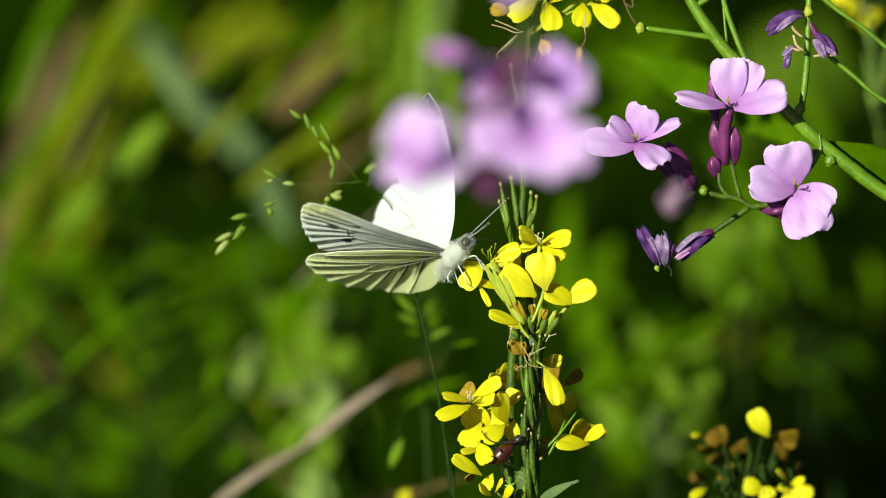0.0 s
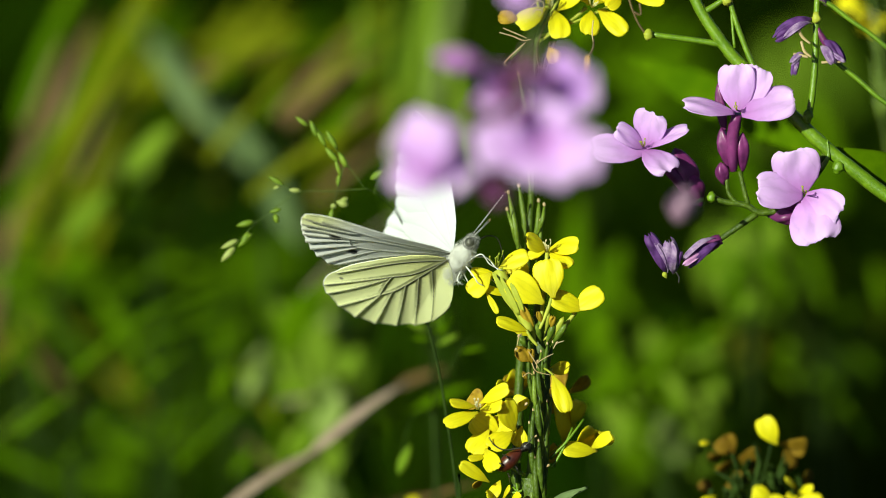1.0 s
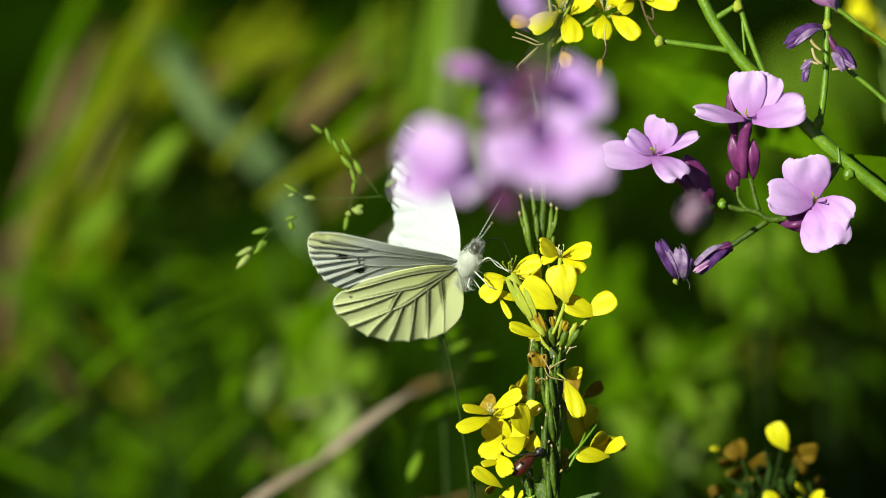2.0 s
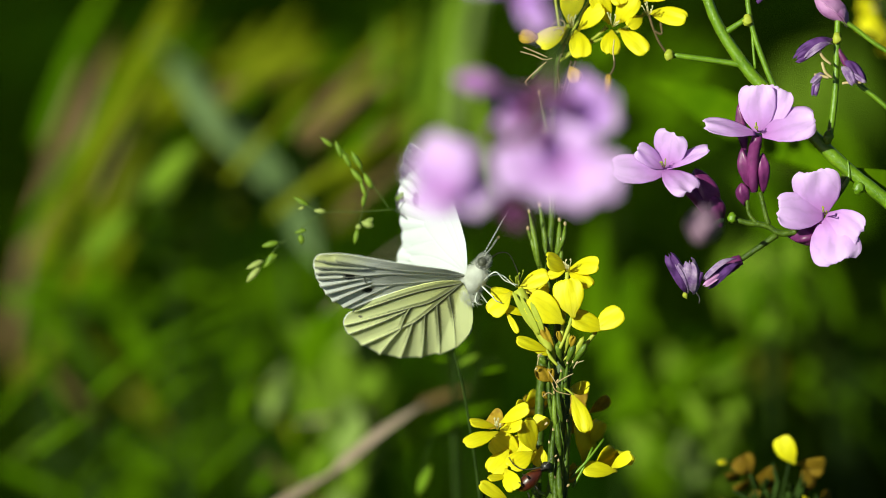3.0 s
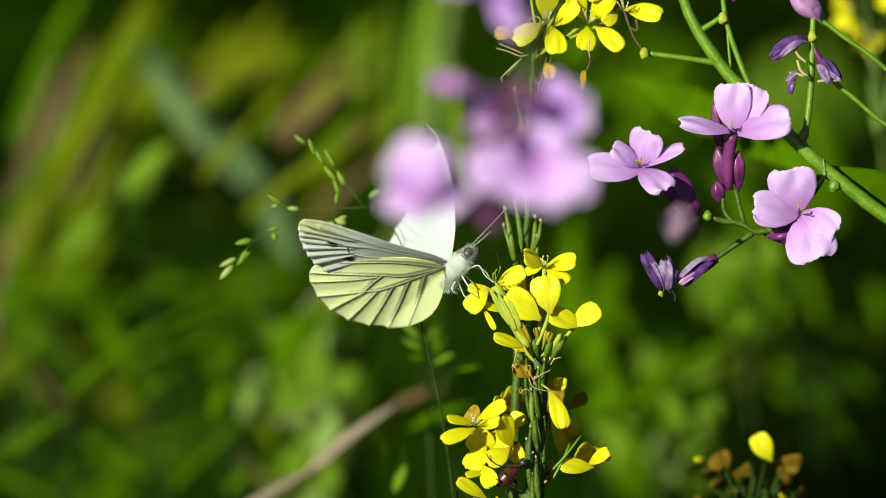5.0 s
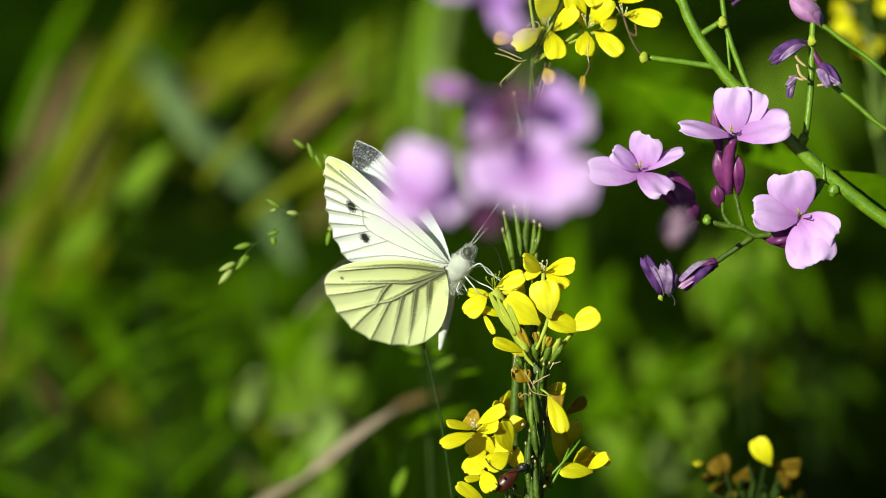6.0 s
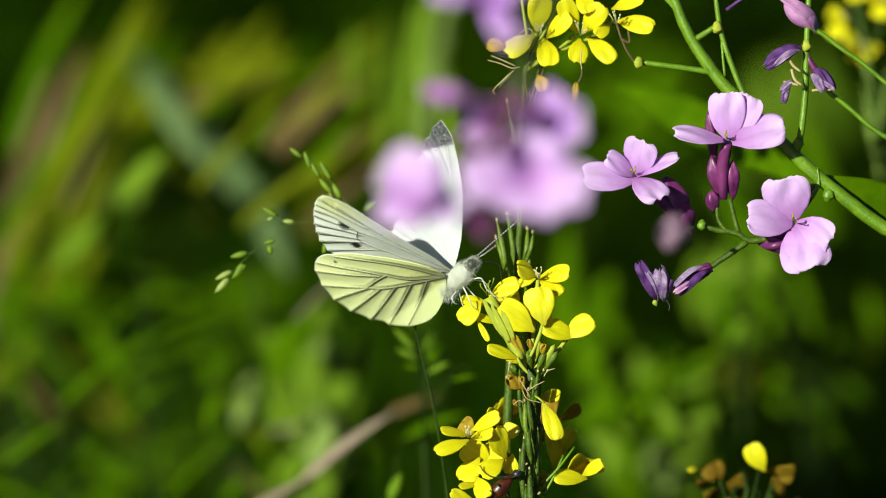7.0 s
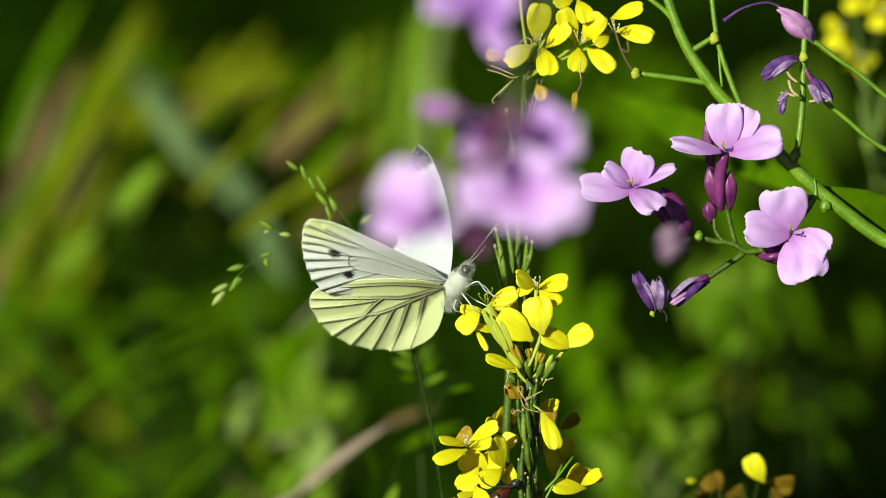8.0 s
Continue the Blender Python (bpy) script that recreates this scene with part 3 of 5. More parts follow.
    petals(f, [(956, 642, 992, 638, 24), (994, 684, 1030, 660, 46, 9, 9, (0.68, -0.6, 0.42), "faded_shaded")], 0.004, M["yellow"], "yellow", (0.2, 0.2, 0.9))
    # lower whorl
    g = flower([(936, 790), (880, 745), (836, 712)], 5, 0.002)
    petals(g, [(836, 702, 884, 674, 27), (830, 708, 786, 700, 22), (836, 713, 873, 703, 27), (834, 717, 777, 738, 30)], -0.005, M["yellow"], "yellow", (-0.1, 0.5, 0.85))
    stamens(g, 832, 704, -0.006, 6, 14, None, 8)
    h = flower([(938, 800), (905, 770), (895, 752)], 5, 0.002)
    petals(h, [(898, 752, 880, 700, 40), (874, 764, 826, 730, 46, 5, 4, (0.68, -0.6, 0.42)), (894, 752, 856, 778, 36), (852, 748, 822, 788, 38, 4, 2), (846, 782, 862, 818, 30), (850, 795, 818, 800, 14), (854, 842, 804, 810, 22), (900, 720, 912, 690, 30, 8, 8), (842, 706, 818, 690, 40, 6, 6, (0.68, -0.6, 0.42), "faded_shaded"), (868, 690, 880, 664, 46, 6, 6, (0.68, -0.6, 0.42)), (880, 780, 890, 740, 30, 4, 3), (872, 838, 858, 866, 22, 4, 3), (842, 836, 826, 852, 27, 6, 6, (0.68, -0.6, 0.42), "faded_shaded"), (884, 720, 860, 746, 34, 5, 5), (910, 742, 906, 778, 26, 4, 4)], -0.004, M["yellow"], "yellow", (-0.1, 0.45, 0.85))
    i2 = flower([(945, 800), (968, 785), (985, 772)], 5, 0.006)
    # Orange-brown rows are yellow petals behind the stem, shade given by colour.
    petals(i2, [(*q[:4], q[4] * (1.45 if len(q) > 7 else 1.0), *q[5:]) for q in ((985, 772, 992, 708, 70, 9, 10, (0.68, -0.6, 0.42)), (1044, 786, 986, 782, 30), (1032, 782, 1066, 758, 22), (968, 772, 962, 806, 40, 4, 4, (0.68, -0.6, 0.42), "faded_shaded"), (1012, 776, 1052, 764, 46, 9, 9, (0.68, -0.6, 0.42)), (950, 700, 975, 690, 46, 11, 11, (0.68, -0.6, 0.42), "faded_shaded"), (880, 690, 912, 655, 59, 11, 11, (0.68, -0.6, 0.42)), (905, 690, 900, 650, 54, 12, 12, (0.68, -0.6, 0.42), "faded_shaded"), (1046, 752, 1072, 770, 24, 4, 4), (1002, 790, 1040, 752, 49, 6, 6, (0.68, -0.6, 0.42)), (985, 676, 958, 652, 46, 10, 10, (0.68, -0.6, 0.42), "faded_shaded"), (1000, 740, 1016, 700, 40, 11, 11, (0.68, -0.6, 0.42)), (960, 720, 986, 690, 54, 12, 12, (0.68, -0.6, 0.42), "faded_shaded"))], 0.003, M["yellow"], "yellow", (0.1, 0.45, 0.85))
    j = flower([(930, 920), (900, 890), (876, 868)], 5, 0.001)
    petals(j, [(876, 872, 888, 850, 14), (870, 876, 850, 862, 20), (872, 884, 848, 900, 24), (890, 886, 905, 862, 14)], -0.004, M["yellow"], "yellow", (0, 0.6, 0.8))
    for x0, y0, x1, y1 in ((965, 815, 1000, 745), (960, 800, 1020, 730), (920, 830, 870, 800), (925, 850, 880, 860), (930, 880, 895, 850), (905, 870, 900, 830)):
        tube("stalk", [at(x0, y0, 0.002), at((x0 + x1) / 2, (y0 + y1) / 2 + 4, 0.002), at(x1, y1, 0.003)], [3 * k, 2.4 * k, 2 * k], M["stem"], p)
    leaf = sheet_into(bmesh.new(), at(945, 892, 0.0), at(1024, 850, -0.004), 24 * k, turn((0.3, 0.6, 0.7)), "leaf", ruffle=0.12, seed=5, nu=24, nv=10, crimp=0.05)
    part("leaf", leaf, M["grey_leaf"], p, "small toothed green leaf")
    return p


mustard = build_mustard()


def build_back_mustard():
    """The taller mustard close behind, its flowers above the lilac ones."""
    w = 0.009
    line = [at(x, y, w) for x, y in ((905, 960), (903, 760), (908, 600), (918, 470), (926, 340), (930, 220), (932, 120), (936, 60), (950, 20))]
    full = rooted(line, 0.035)
    p = thing("mustard_plant", full[0], "tall yellow mustard with slim upright seed pods", "flower")
    k = unit(w)
    tube("stem", full, [13 * k, 12 * k, 11 * k, 10 * k, 9 * k, 8 * k, 7 * k, 6 * k, 5 * k, 4 * k, 4 * k, 3 * k], M["dark_stem"], p, wobble=0.15, seed=4)
    for x0, y0, x1, y1, r in ((905, 440, 886, 330, 5), (918, 430, 905, 318, 5), (932, 420, 940, 345, 5), (938, 400, 950, 352, 4), (900, 420, 884, 360, 4), (925, 330, 912, 190, 4), (932, 300, 925, 150, 4), (926, 250, 905, 120, 4), (936, 210, 944, 110, 4), (915, 480, 896, 390, 5), (934, 470, 944, 380, 4)):
        d = jit.uniform(-0.003, 0.003)
        pod = tube("pod", [at(x0, y0, w + d), at((x0 + x1) / 2 + 2, (y0 + y1) / 2, w + d - 0.001), at(x1, y1, w + d)], [1.4 * k, r * k, r * k, r * 0.9 * k, 1.8 * k], M["pod"], p, wobble=0.08, seed=x0)
        part("beak", drop_into(bmesh.new(), at(x1, y1 + 2, w + d), at(x1 - 1, y1 - 8, w + d), 6 * k, sides=8, rows=5), M["dry"], pod)
    fs = (
        ((940, 60), (1000, 20), (1024, 0), [(1028, -4, 1002, -64, 38), (1038, -4, 1074, -54, 40), (1032, 5, 1028, 48, 38), (1044, 3, 1094, 46, 36)], (1034, -10)),
        ((936, 70), (945, 30), (955, -4), [(955, -6, 965, -74, 46), (972, 6, 1016, -36, 36), (968, 4, 980, 54, 42), (952, 0, 902, 32, 40)], (960, -8)),
        ((945, 50), (1060, 0), (1094, -28), [(1088, -46, 1146, -68, 34), (1096, -26, 1164, -14, 38), (1086, -20, 1062, 0, 26)], (1096, -30)),
        ((950, 30), (1000, -60), (1030, -90), [(1030, -80, 1050, -40, 34), (1032, -90, 1010, -120, 34), (1036, -92, 1070, -110, 34), (1024, -84, 990, -70, 26)], (1032, -90)),
        ((945, 40), (930, -60), (925, -120), [(925, -118, 960, -90, 34), (925, -118, 890, -110, 34), (925, -120, 935, -160, 34)], (925, -118)),
    )
    for n_f, (s0, s1, s2, spec, cen) in enumerate(fs):
        fl = tube("flower", [at(*s0, w), at(*s1, w), at(*s2, w)], [2.5 * k, 2.6 * k, 4 * k], M["sepal"], p)
        petals(fl, [(q[0], q[1], q[0] + (q[2] - q[0]) * 0.94, q[1] + (q[3] - q[1]) * 0.94, q[4] * 0.9) + q[5:] for q in spec], w - 0.003, M["yellow"], "yellow", (0, 0.35, 0.95), bend=0.06)
        stamens(fl, cen[0], cen[1], w - 0.004, 6, 16, None, 9)
    for sx, sy, tx, ty, wd, m in ((905, 20, 868, 18, 26, "faded_shaded"), (958, 70, 970, 98, 26, "faded_shaded"), (1022, 120, 1026, 84, 12, "faded_shaded"), (916, 62, 890, 92, 7, "pod")):
        part("faded_petal", sheet_into(bmesh.new(), at(sx, sy, w - 0.003), at(tx, ty, w - 0.004), wd * k, turn((0.1, 0.3, 0.9)), "yellow", ruffle=0.12, bend=0.2, seed=sx), M[m], p, "withered orange-brown petal")
    for pts in (((1034, 40), (1036, 70), (1024, 92)), ((960, 60), (950, 100), (940, 140)), ((1096, -28), (1104, 0), (1116, 28), (1130, 48)), ((1108, 8), (1120, 12), (1118, -8)), ((940, 110), (936, 70), (950, 30)), ((952, 120), (960, 90), (968, 60))):
        tube("stalk", [at(x, y, w - 0.001) for x, y in pts], [2.4 * k, 1.8 * k, 2.2 * k], M["brown_stalk"], p)
    for pts in (((925, -2), (938, -12), (948, -8), (946, 2), (936, 4)), ((928, 8), (938, 2), (946, 8), (940, 16)), ((870, 44), (892, 50), (912, 58), (926, 56)), ((876, 36), (900, 46), (918, 54)), ((916, 62), (900, 76), (880, 96), (882, 104)), ((1036, 22), (1034, 44), (1036, 60))):
        tube("withered_thread", [at(x, y, w - 0.005) for x, y in pts], [0.9 * k, 1.2 * k, 0.8 * k], M["dry"], p, sides=6)
    return p


back_mustard = build_back_mustard()


# ---------------------------------------------------------------- lilac rocket: the plant beside, in focus
def build_rocket():
    w = 0.004
    k = unit(w)
    spine = [(1700, 420), (1568, 343), (1500, 292), (1440, 243), (1385, 190), (1330, 135), (1286, 92), (1250, 45), (1222, 0), (1200, -52), (1176, -130)]
    full = rooted([at(1830, 700, w + 0.01)] + [at(x, y, w) for x, y in spine], 0.01)
    p = thing("rocket_plant", full[0], "lilac rocket plant with arching green stem and wilted blooms", "flower")
    tube("stem", full, [16 * k, 15 * k, 15 * k, 14 * k, 13 * k, 12.5 * k, 12 * k, 12 * k, 11.5 * k, 11 * k, 10.5 * k, 10 * k, 9 * k, 8 * k], M["stem"], p, sides=12, wobble=0.12, seed=6)
    hairs("stem_hair", [at(x, y, w) for x, y in spine[1:9]], 11 * k, 300, 2.4 * k, M["sepal"], p, 4)
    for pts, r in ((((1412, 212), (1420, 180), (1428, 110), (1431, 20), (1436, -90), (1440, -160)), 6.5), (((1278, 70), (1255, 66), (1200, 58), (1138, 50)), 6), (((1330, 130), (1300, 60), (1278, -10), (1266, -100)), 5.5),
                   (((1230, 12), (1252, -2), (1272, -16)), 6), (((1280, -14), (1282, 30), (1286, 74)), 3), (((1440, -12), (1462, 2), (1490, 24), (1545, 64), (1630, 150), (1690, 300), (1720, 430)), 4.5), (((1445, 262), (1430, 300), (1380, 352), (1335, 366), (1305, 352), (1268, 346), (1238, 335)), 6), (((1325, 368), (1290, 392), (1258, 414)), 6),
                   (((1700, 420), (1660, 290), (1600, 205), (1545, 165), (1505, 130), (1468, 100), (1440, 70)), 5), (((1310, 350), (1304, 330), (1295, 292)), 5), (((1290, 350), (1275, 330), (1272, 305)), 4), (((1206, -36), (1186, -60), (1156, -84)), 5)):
        # Branches starting below the blooms get dark green, shade put into colour.
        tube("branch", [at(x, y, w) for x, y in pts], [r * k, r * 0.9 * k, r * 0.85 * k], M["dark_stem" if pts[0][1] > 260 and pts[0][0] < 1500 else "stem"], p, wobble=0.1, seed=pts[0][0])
    for x, y, s in ((1133, 50, 15), (1430, 20, 15), (1415, 195, 17), (1468, 284, 18), (1272, -12, 16), (1245, 338, 15)):
        tube("node", [at(x - 2, y + s * 0.6, w - 0.0005), at(x + 1, y, w - 0.0008), at(x, y - s * 0.6, w - 0.0005)], [s * 0.3 * k, s * 0.55 * k, s * 0.5 * k, s * 0.28 * k], M["sepal"] if y < 60 else M["stem"], p, sides=9, wobble=0.5, seed=x)
    tube("spur", [at(1438, 290, w - 0.001), at(1452, 265, w - 0.001), at(1450, 235, w - 0.001)], [5 * k, 4 * k, 1 * k], M["stem"], p)

    def bloom(calyx, spec, centre, facing, depth, label=""):
        q = [at(x, y, w + dz / 1000) for x, y, dz in calyx]
        fl = tube("flower", q, [7 * k, 12 * k, 9 * k], M["calyx"], p, label, sides=10, wobble=0.2, seed=calyx[0][0])
        petals(fl, spec, w + depth, M["lilac"], "lilac", facing, ruffle=0.05, bend=0.03, cup=0.06)
        stamens(fl, centre[0], centre[1] - 4, w + depth - 0.001, 4, 8, M["sepal"], 5)
        return fl

    bloom([(1345, 368, 2), (1370, 360, 1), (1402, 340, -2)], [(1408, 334, 1330, 322, 60), (1407, 330, 1390, 258, 78), (1410, 338, 1436, 412, 82), (1412, 334, 1470, 366, 58)], (1409, 332), (-0.1, 0.2, 0.97), -0.004)
    bloom([(1212, 350, 0), (1190, 310, -1), (1140, 262, -3)], [(1130, 256, 1040, 250, 52), (1128, 250, 1138, 190, 62), (1126, 250, 1080, 216, 34), (1130, 250, 1200, 214, 36, 0, -1, (-0.3, 0.75, 0.6)), (1126, 254, 1172, 288, 54, 0, -4, (0.1, 0.7, 0.7))], (1124, 248), (0, 0.55, 0.82), -0.005)
    bloom([(1284, 292, 0), (1282, 240, -1), (1290, 192, -3)], [(1294, 188, 1288, 106, 60, 1, 0, (-0.1, 0.5, 0.85)), (1297, 188, 1332, 112, 56, 1.4, 0.6, (-0.1, 0.5, 0.85)), (1298, 190, 1388, 162, 66, 0, -2, (0, 0.6, 0.8)), (1286, 188, 1200, 172, 50, 0, -2, (0.0, 0.8, 0.55))], (1292, 184), (0, 0.45, 0.88), -0.004)
    for x0, y0, x1, y1, wd in ((1300, 296, 1300, 222, 24), (1276, 290, 1262, 214, 26), (1268, 318, 1262, 276, 24), (1216, 340, 1180, 250, 46), (1228, 356, 1200, 292, 36), (1195, 300, 1165, 268, 26), (1345, 372, 1400, 372, 28), (1270, 235, 1256, 135, 20)):
        drop("bud", at(x0, y0, w + 0.001), at(x1, y1, w - 0.001), wd * k, M["calyx"], p, blunt=0.55, sides=20, rows=12, ridge=0.13, seed=x0)
    # wilted blooms: crumpled dark petals
    wilt1 = tube("wilted_flower", [at(1262, 412, w), at(1235, 425, w), at(1195, 450, w)], [9 * k, 15 * k, 5 * k], M["calyx"], p, "wilted flower with shrivelled violet petals", wobble=0.3, seed=9)
    petals(wilt1, [(1164, 474, 1137, 408, 27), (1168, 472, 1152, 424, 12, 1, -2, (0.3, 0.3, 0.9), "crumpled"), (1178, 474, 1172, 420, 28, 2, -2, (0.1, 0.3, 0.9), "crumpled"), (1184, 468, 1188, 436, 14), (1254, 410, 1200, 442, 12, 0, -3, (-0.2, 0.5, 0.8), "crumpled"), (1258, 418, 1206, 452, 22, 0, -2, (0, 0.4, 0.9)), (1236, 432, 1200, 456, 12, 0, -3, (0, 0.2, 0.9), "pink")], w - 0.002, M["wilted"], "yellow", (0, 0.3, 0.9), ruffle=0.14, bend=0.2, cup=0.3, crimp=0.05)
    drop("stigma", at(1166, 482, w - 0.003), at(1160, 470, w - 0.003), 10 * k, M["sepal"], wilt1)
    tube("filament", [at(1182, 470, w - 0.003), at(1188, 480, w - 0.003), at(1187, 490, w - 0.003)], [1.5 * k, 1 * k], M["black"], wilt1)
    wilt2 = tube("wilted_flower", [at(1468, 98, w), at(1450, 70, w), at(1432, 40, w)], [4 * k, 7 * k, 5 * k], M["calyx"], p, "wilted flower with shrivelled violet petals", wobble=0.3, seed=10)
    petals(wilt2, [(1426, 22, 1362, 52, 26), (1424, 30, 1378, 52, 12, 1, -2, (0.1, 0.6, 0.8), "crumpled"), (1442, 60, 1476, 92, 20), (1438, 70, 1460, 98, 16, 1, -2, (0, 0.3, 0.9), "crumpled"), (1446, 84, 1478, 96, 9, 1, -2, (0, 0.3, 0.9), "crumpled"), (1408, 84, 1388, 98, 12, 1, -2, (0, 0.3, 0.9), "crumpled"), (1396, 92, 1391, 118, 13), (1400, 94, 1394, 112, 7, 1, -2, (0, 0.3, 0.9), "crumpled")], w - 0.002, M["wilted"], "yellow", (0, 0.3, 0.9), ruffle=0.14, bend=0.25, cup=0.3, crimp=0.05)
    for pts in (((1398, 38), (1406, 54), (1420, 66)), ((1404, 62), (1410, 80), (1422, 90)), ((1416, 90), (1400, 86), (1390, 84)), ((1440, 100), (1456, 98), (1474, 99))):
        tube("filament", [at(x, y, w - 0.003) for x, y in pts], [2.5 * k, 2.8 * k, 2 * k], M["dry"], wilt2)
    top = drop("bud", at(1450, -8, w), at(1390, -60, w), 40 * k, M["pink"], p, "swollen pink-purple bud", blunt=0.55)
    tube("pistil", [at(1289, -43, w), at(1320, -64, w), at(1357, -75, w), at(1380, -72, w), at(1396, -60, w)], [3.6 * k, 2.2 * k, 2.4 * k, 2.2 * k, 3 * k], M["wilted"], p, "violet seed pod stub")
    petals(top, [(1448, -6, 1386, -62, 26), (1450, -4, 1410, -40, 22), (1446, -14, 1388, -66, 14)], w - 0.001, M["pink"], "sepal", (0.2, 0.4, 0.9), bend=0.25)
    # a closed bud reaching towards the viewer
    tube("branch", [at(1228, 342, w), at(1215, 348, -0.04), at(1200, 336, -0.078)], [4 * k, 4 * k, 4 * k], M["stem"], p)
    drop("bud", at(1204, 318, -0.08), at(1184, 386, -0.08), 56 * k, M["pale_bud"], p, "closed pale lilac bud", blunt=0.5)
    # a leaf clasping the stem at its node, and a longer one hanging behind
    part("leaf", sheet_into(bmesh.new(), at(1452, 250, w + 0.003), at(1720, 362, w + 0.012), 66 * k, turn((-0.45, 0.4, 0.8)), "leaf", seed=8, nu=16), M["leaf"], p, "broad lance-shaped green leaf")
    part("leaf", sheet_into(bmesh.new(), at(1470, 275, w + 0.05), at(1090, 85, w + 0.075), 84 * k, turn((-0.45, 0.4, 0.8)), "leaf", seed=9, nu=16), M["leaf"], p, "broad lance-shaped green leaf")
    tube("petiole", [at(1468, 284, w), at(1475, 284, w + 0.02), at(1470, 275, w + 0.05)], [4 * k, 3 * k], M["stem"], p)
    return p


rocket = build_rocket()


def build_near_rocket():
    """Rocket blooms hanging on an arching branch nearer than the butterfly."""
    w = -0.132
    k = unit(w)
    spine = [(2050, 700), (1980, 300), (1850, -60), (1600, -330), (1300, -380), (1080, -260), (985, -90), (935, 60), (915, 150)]
    full = rooted([at(2080, 1200, w + 0.01)] + [at(x, y, w) for x, y in spine], 0.005)
    p = thing("rocket_plant", full[0], "lilac rocket with blooms hanging from an arching branch", "flower")
    tube("stem", full, [20 * k, 19 * k, 17 * k, 15 * k, 12 * k, 10 * k, 8 * k, 6 * k], M["dark_stem"], p)
    for pts in (((935, 60), (890, 130), (830, 175), (760, 250)), ((925, 100), (860, 110), (800, 92)), ((915, 150), (930, 200), (945, 240)), ((985, -90), (930, -60), (880, -30)), ((920, 140), (870, 180), (850, 200))):
        tube("branch", [at(x, y, w) for x, y in pts], [5 * k, 4 * k, 4 * k], M["calyx"], p)

    def bloom(calyx, spec, depth=0.0, hue="lilac"):
        fl = tube("flower", [at(x, y, w) for x, y in calyx], [6 * k, 13 * k, 9 * k], M["calyx"], p, sides=10)
        petals(fl, [(*q[:4], q[4] * 0.9, *q[5:]) for q in spec], w - 0.004 + depth, M[hue], "lilac", (-0.1, 0.35, 0.9), ruffle=0.05, bend=0.06)

    bloom([(915, 170), (925, 200), (942, 236)], [(945, 240, 830, 250, 84), (945, 240, 1048, 266, 86), (942, 242, 930, 306, 88), (948, 244, 1000, 302, 78), (945, 236, 896, 186, 74), (950, 240, 978, 176, 84)])
    bloom([(940, 110), (960, 130), (975, 150)], [(975, 155, 1040, 140, 76), (972, 150, 1000, 92, 70), (970, 160, 955, 210, 76), (965, 150, 918, 120, 60), (950, 176, 902, 214, 62), (958, 168, 938, 232, 56)], 0.006, "violet")
    bloom([(890, 130), (880, 145), (872, 150)], [(874, 150, 842, 178, 52), (870, 148, 850, 112, 46)], 0.01)
    bloom([(790, 215), (770, 235), (740, 255)], [(736, 258, 690, 222, 84), (736, 258, 752, 196, 86), (738, 262, 780, 300, 80), (734, 264, 706, 326, 84), (738, 256, 796, 232, 74), (738, 306, 744, 206, 96, -3, -5), (758, 262, 812, 312, 66)])
    bloom([(880, -30), (870, -50), (860, -60)], [(862, -80, 772, -92, 54), (874, -76, 900, -14, 44), (864, -84, 860, -140, 70), (872, -80, 930, -110, 70), (884, -66, 914, 4, 40)], 0.0, "violet")
    for x0, y0, x1, y1, wd in ((930, 175, 885, 205, 26), (905, 130, 935, 105, 24), (850, 330, 885, 345, 30)):
        drop("bud", at(x0, y0, w - 0.006), at(x1, y1, w - 0.008), wd * k, M["calyx"], p, blunt=0.5)
    drop("bud", at(842, 100, w), at(752, 88, w), 40 * k, M["lilac"], p, blunt=0.5)
    drop("bud", at(880, 318, w), at(820, 318, w), 36 * k, M["calyx"], p, blunt=0.5)
    drop("bud", at(870, 160, w + 0.01), at(845, 300, w + 0.01), 26 * k, M["calyx"], p, blunt=0.5)
    return p


near_rocket = build_near_rocket()


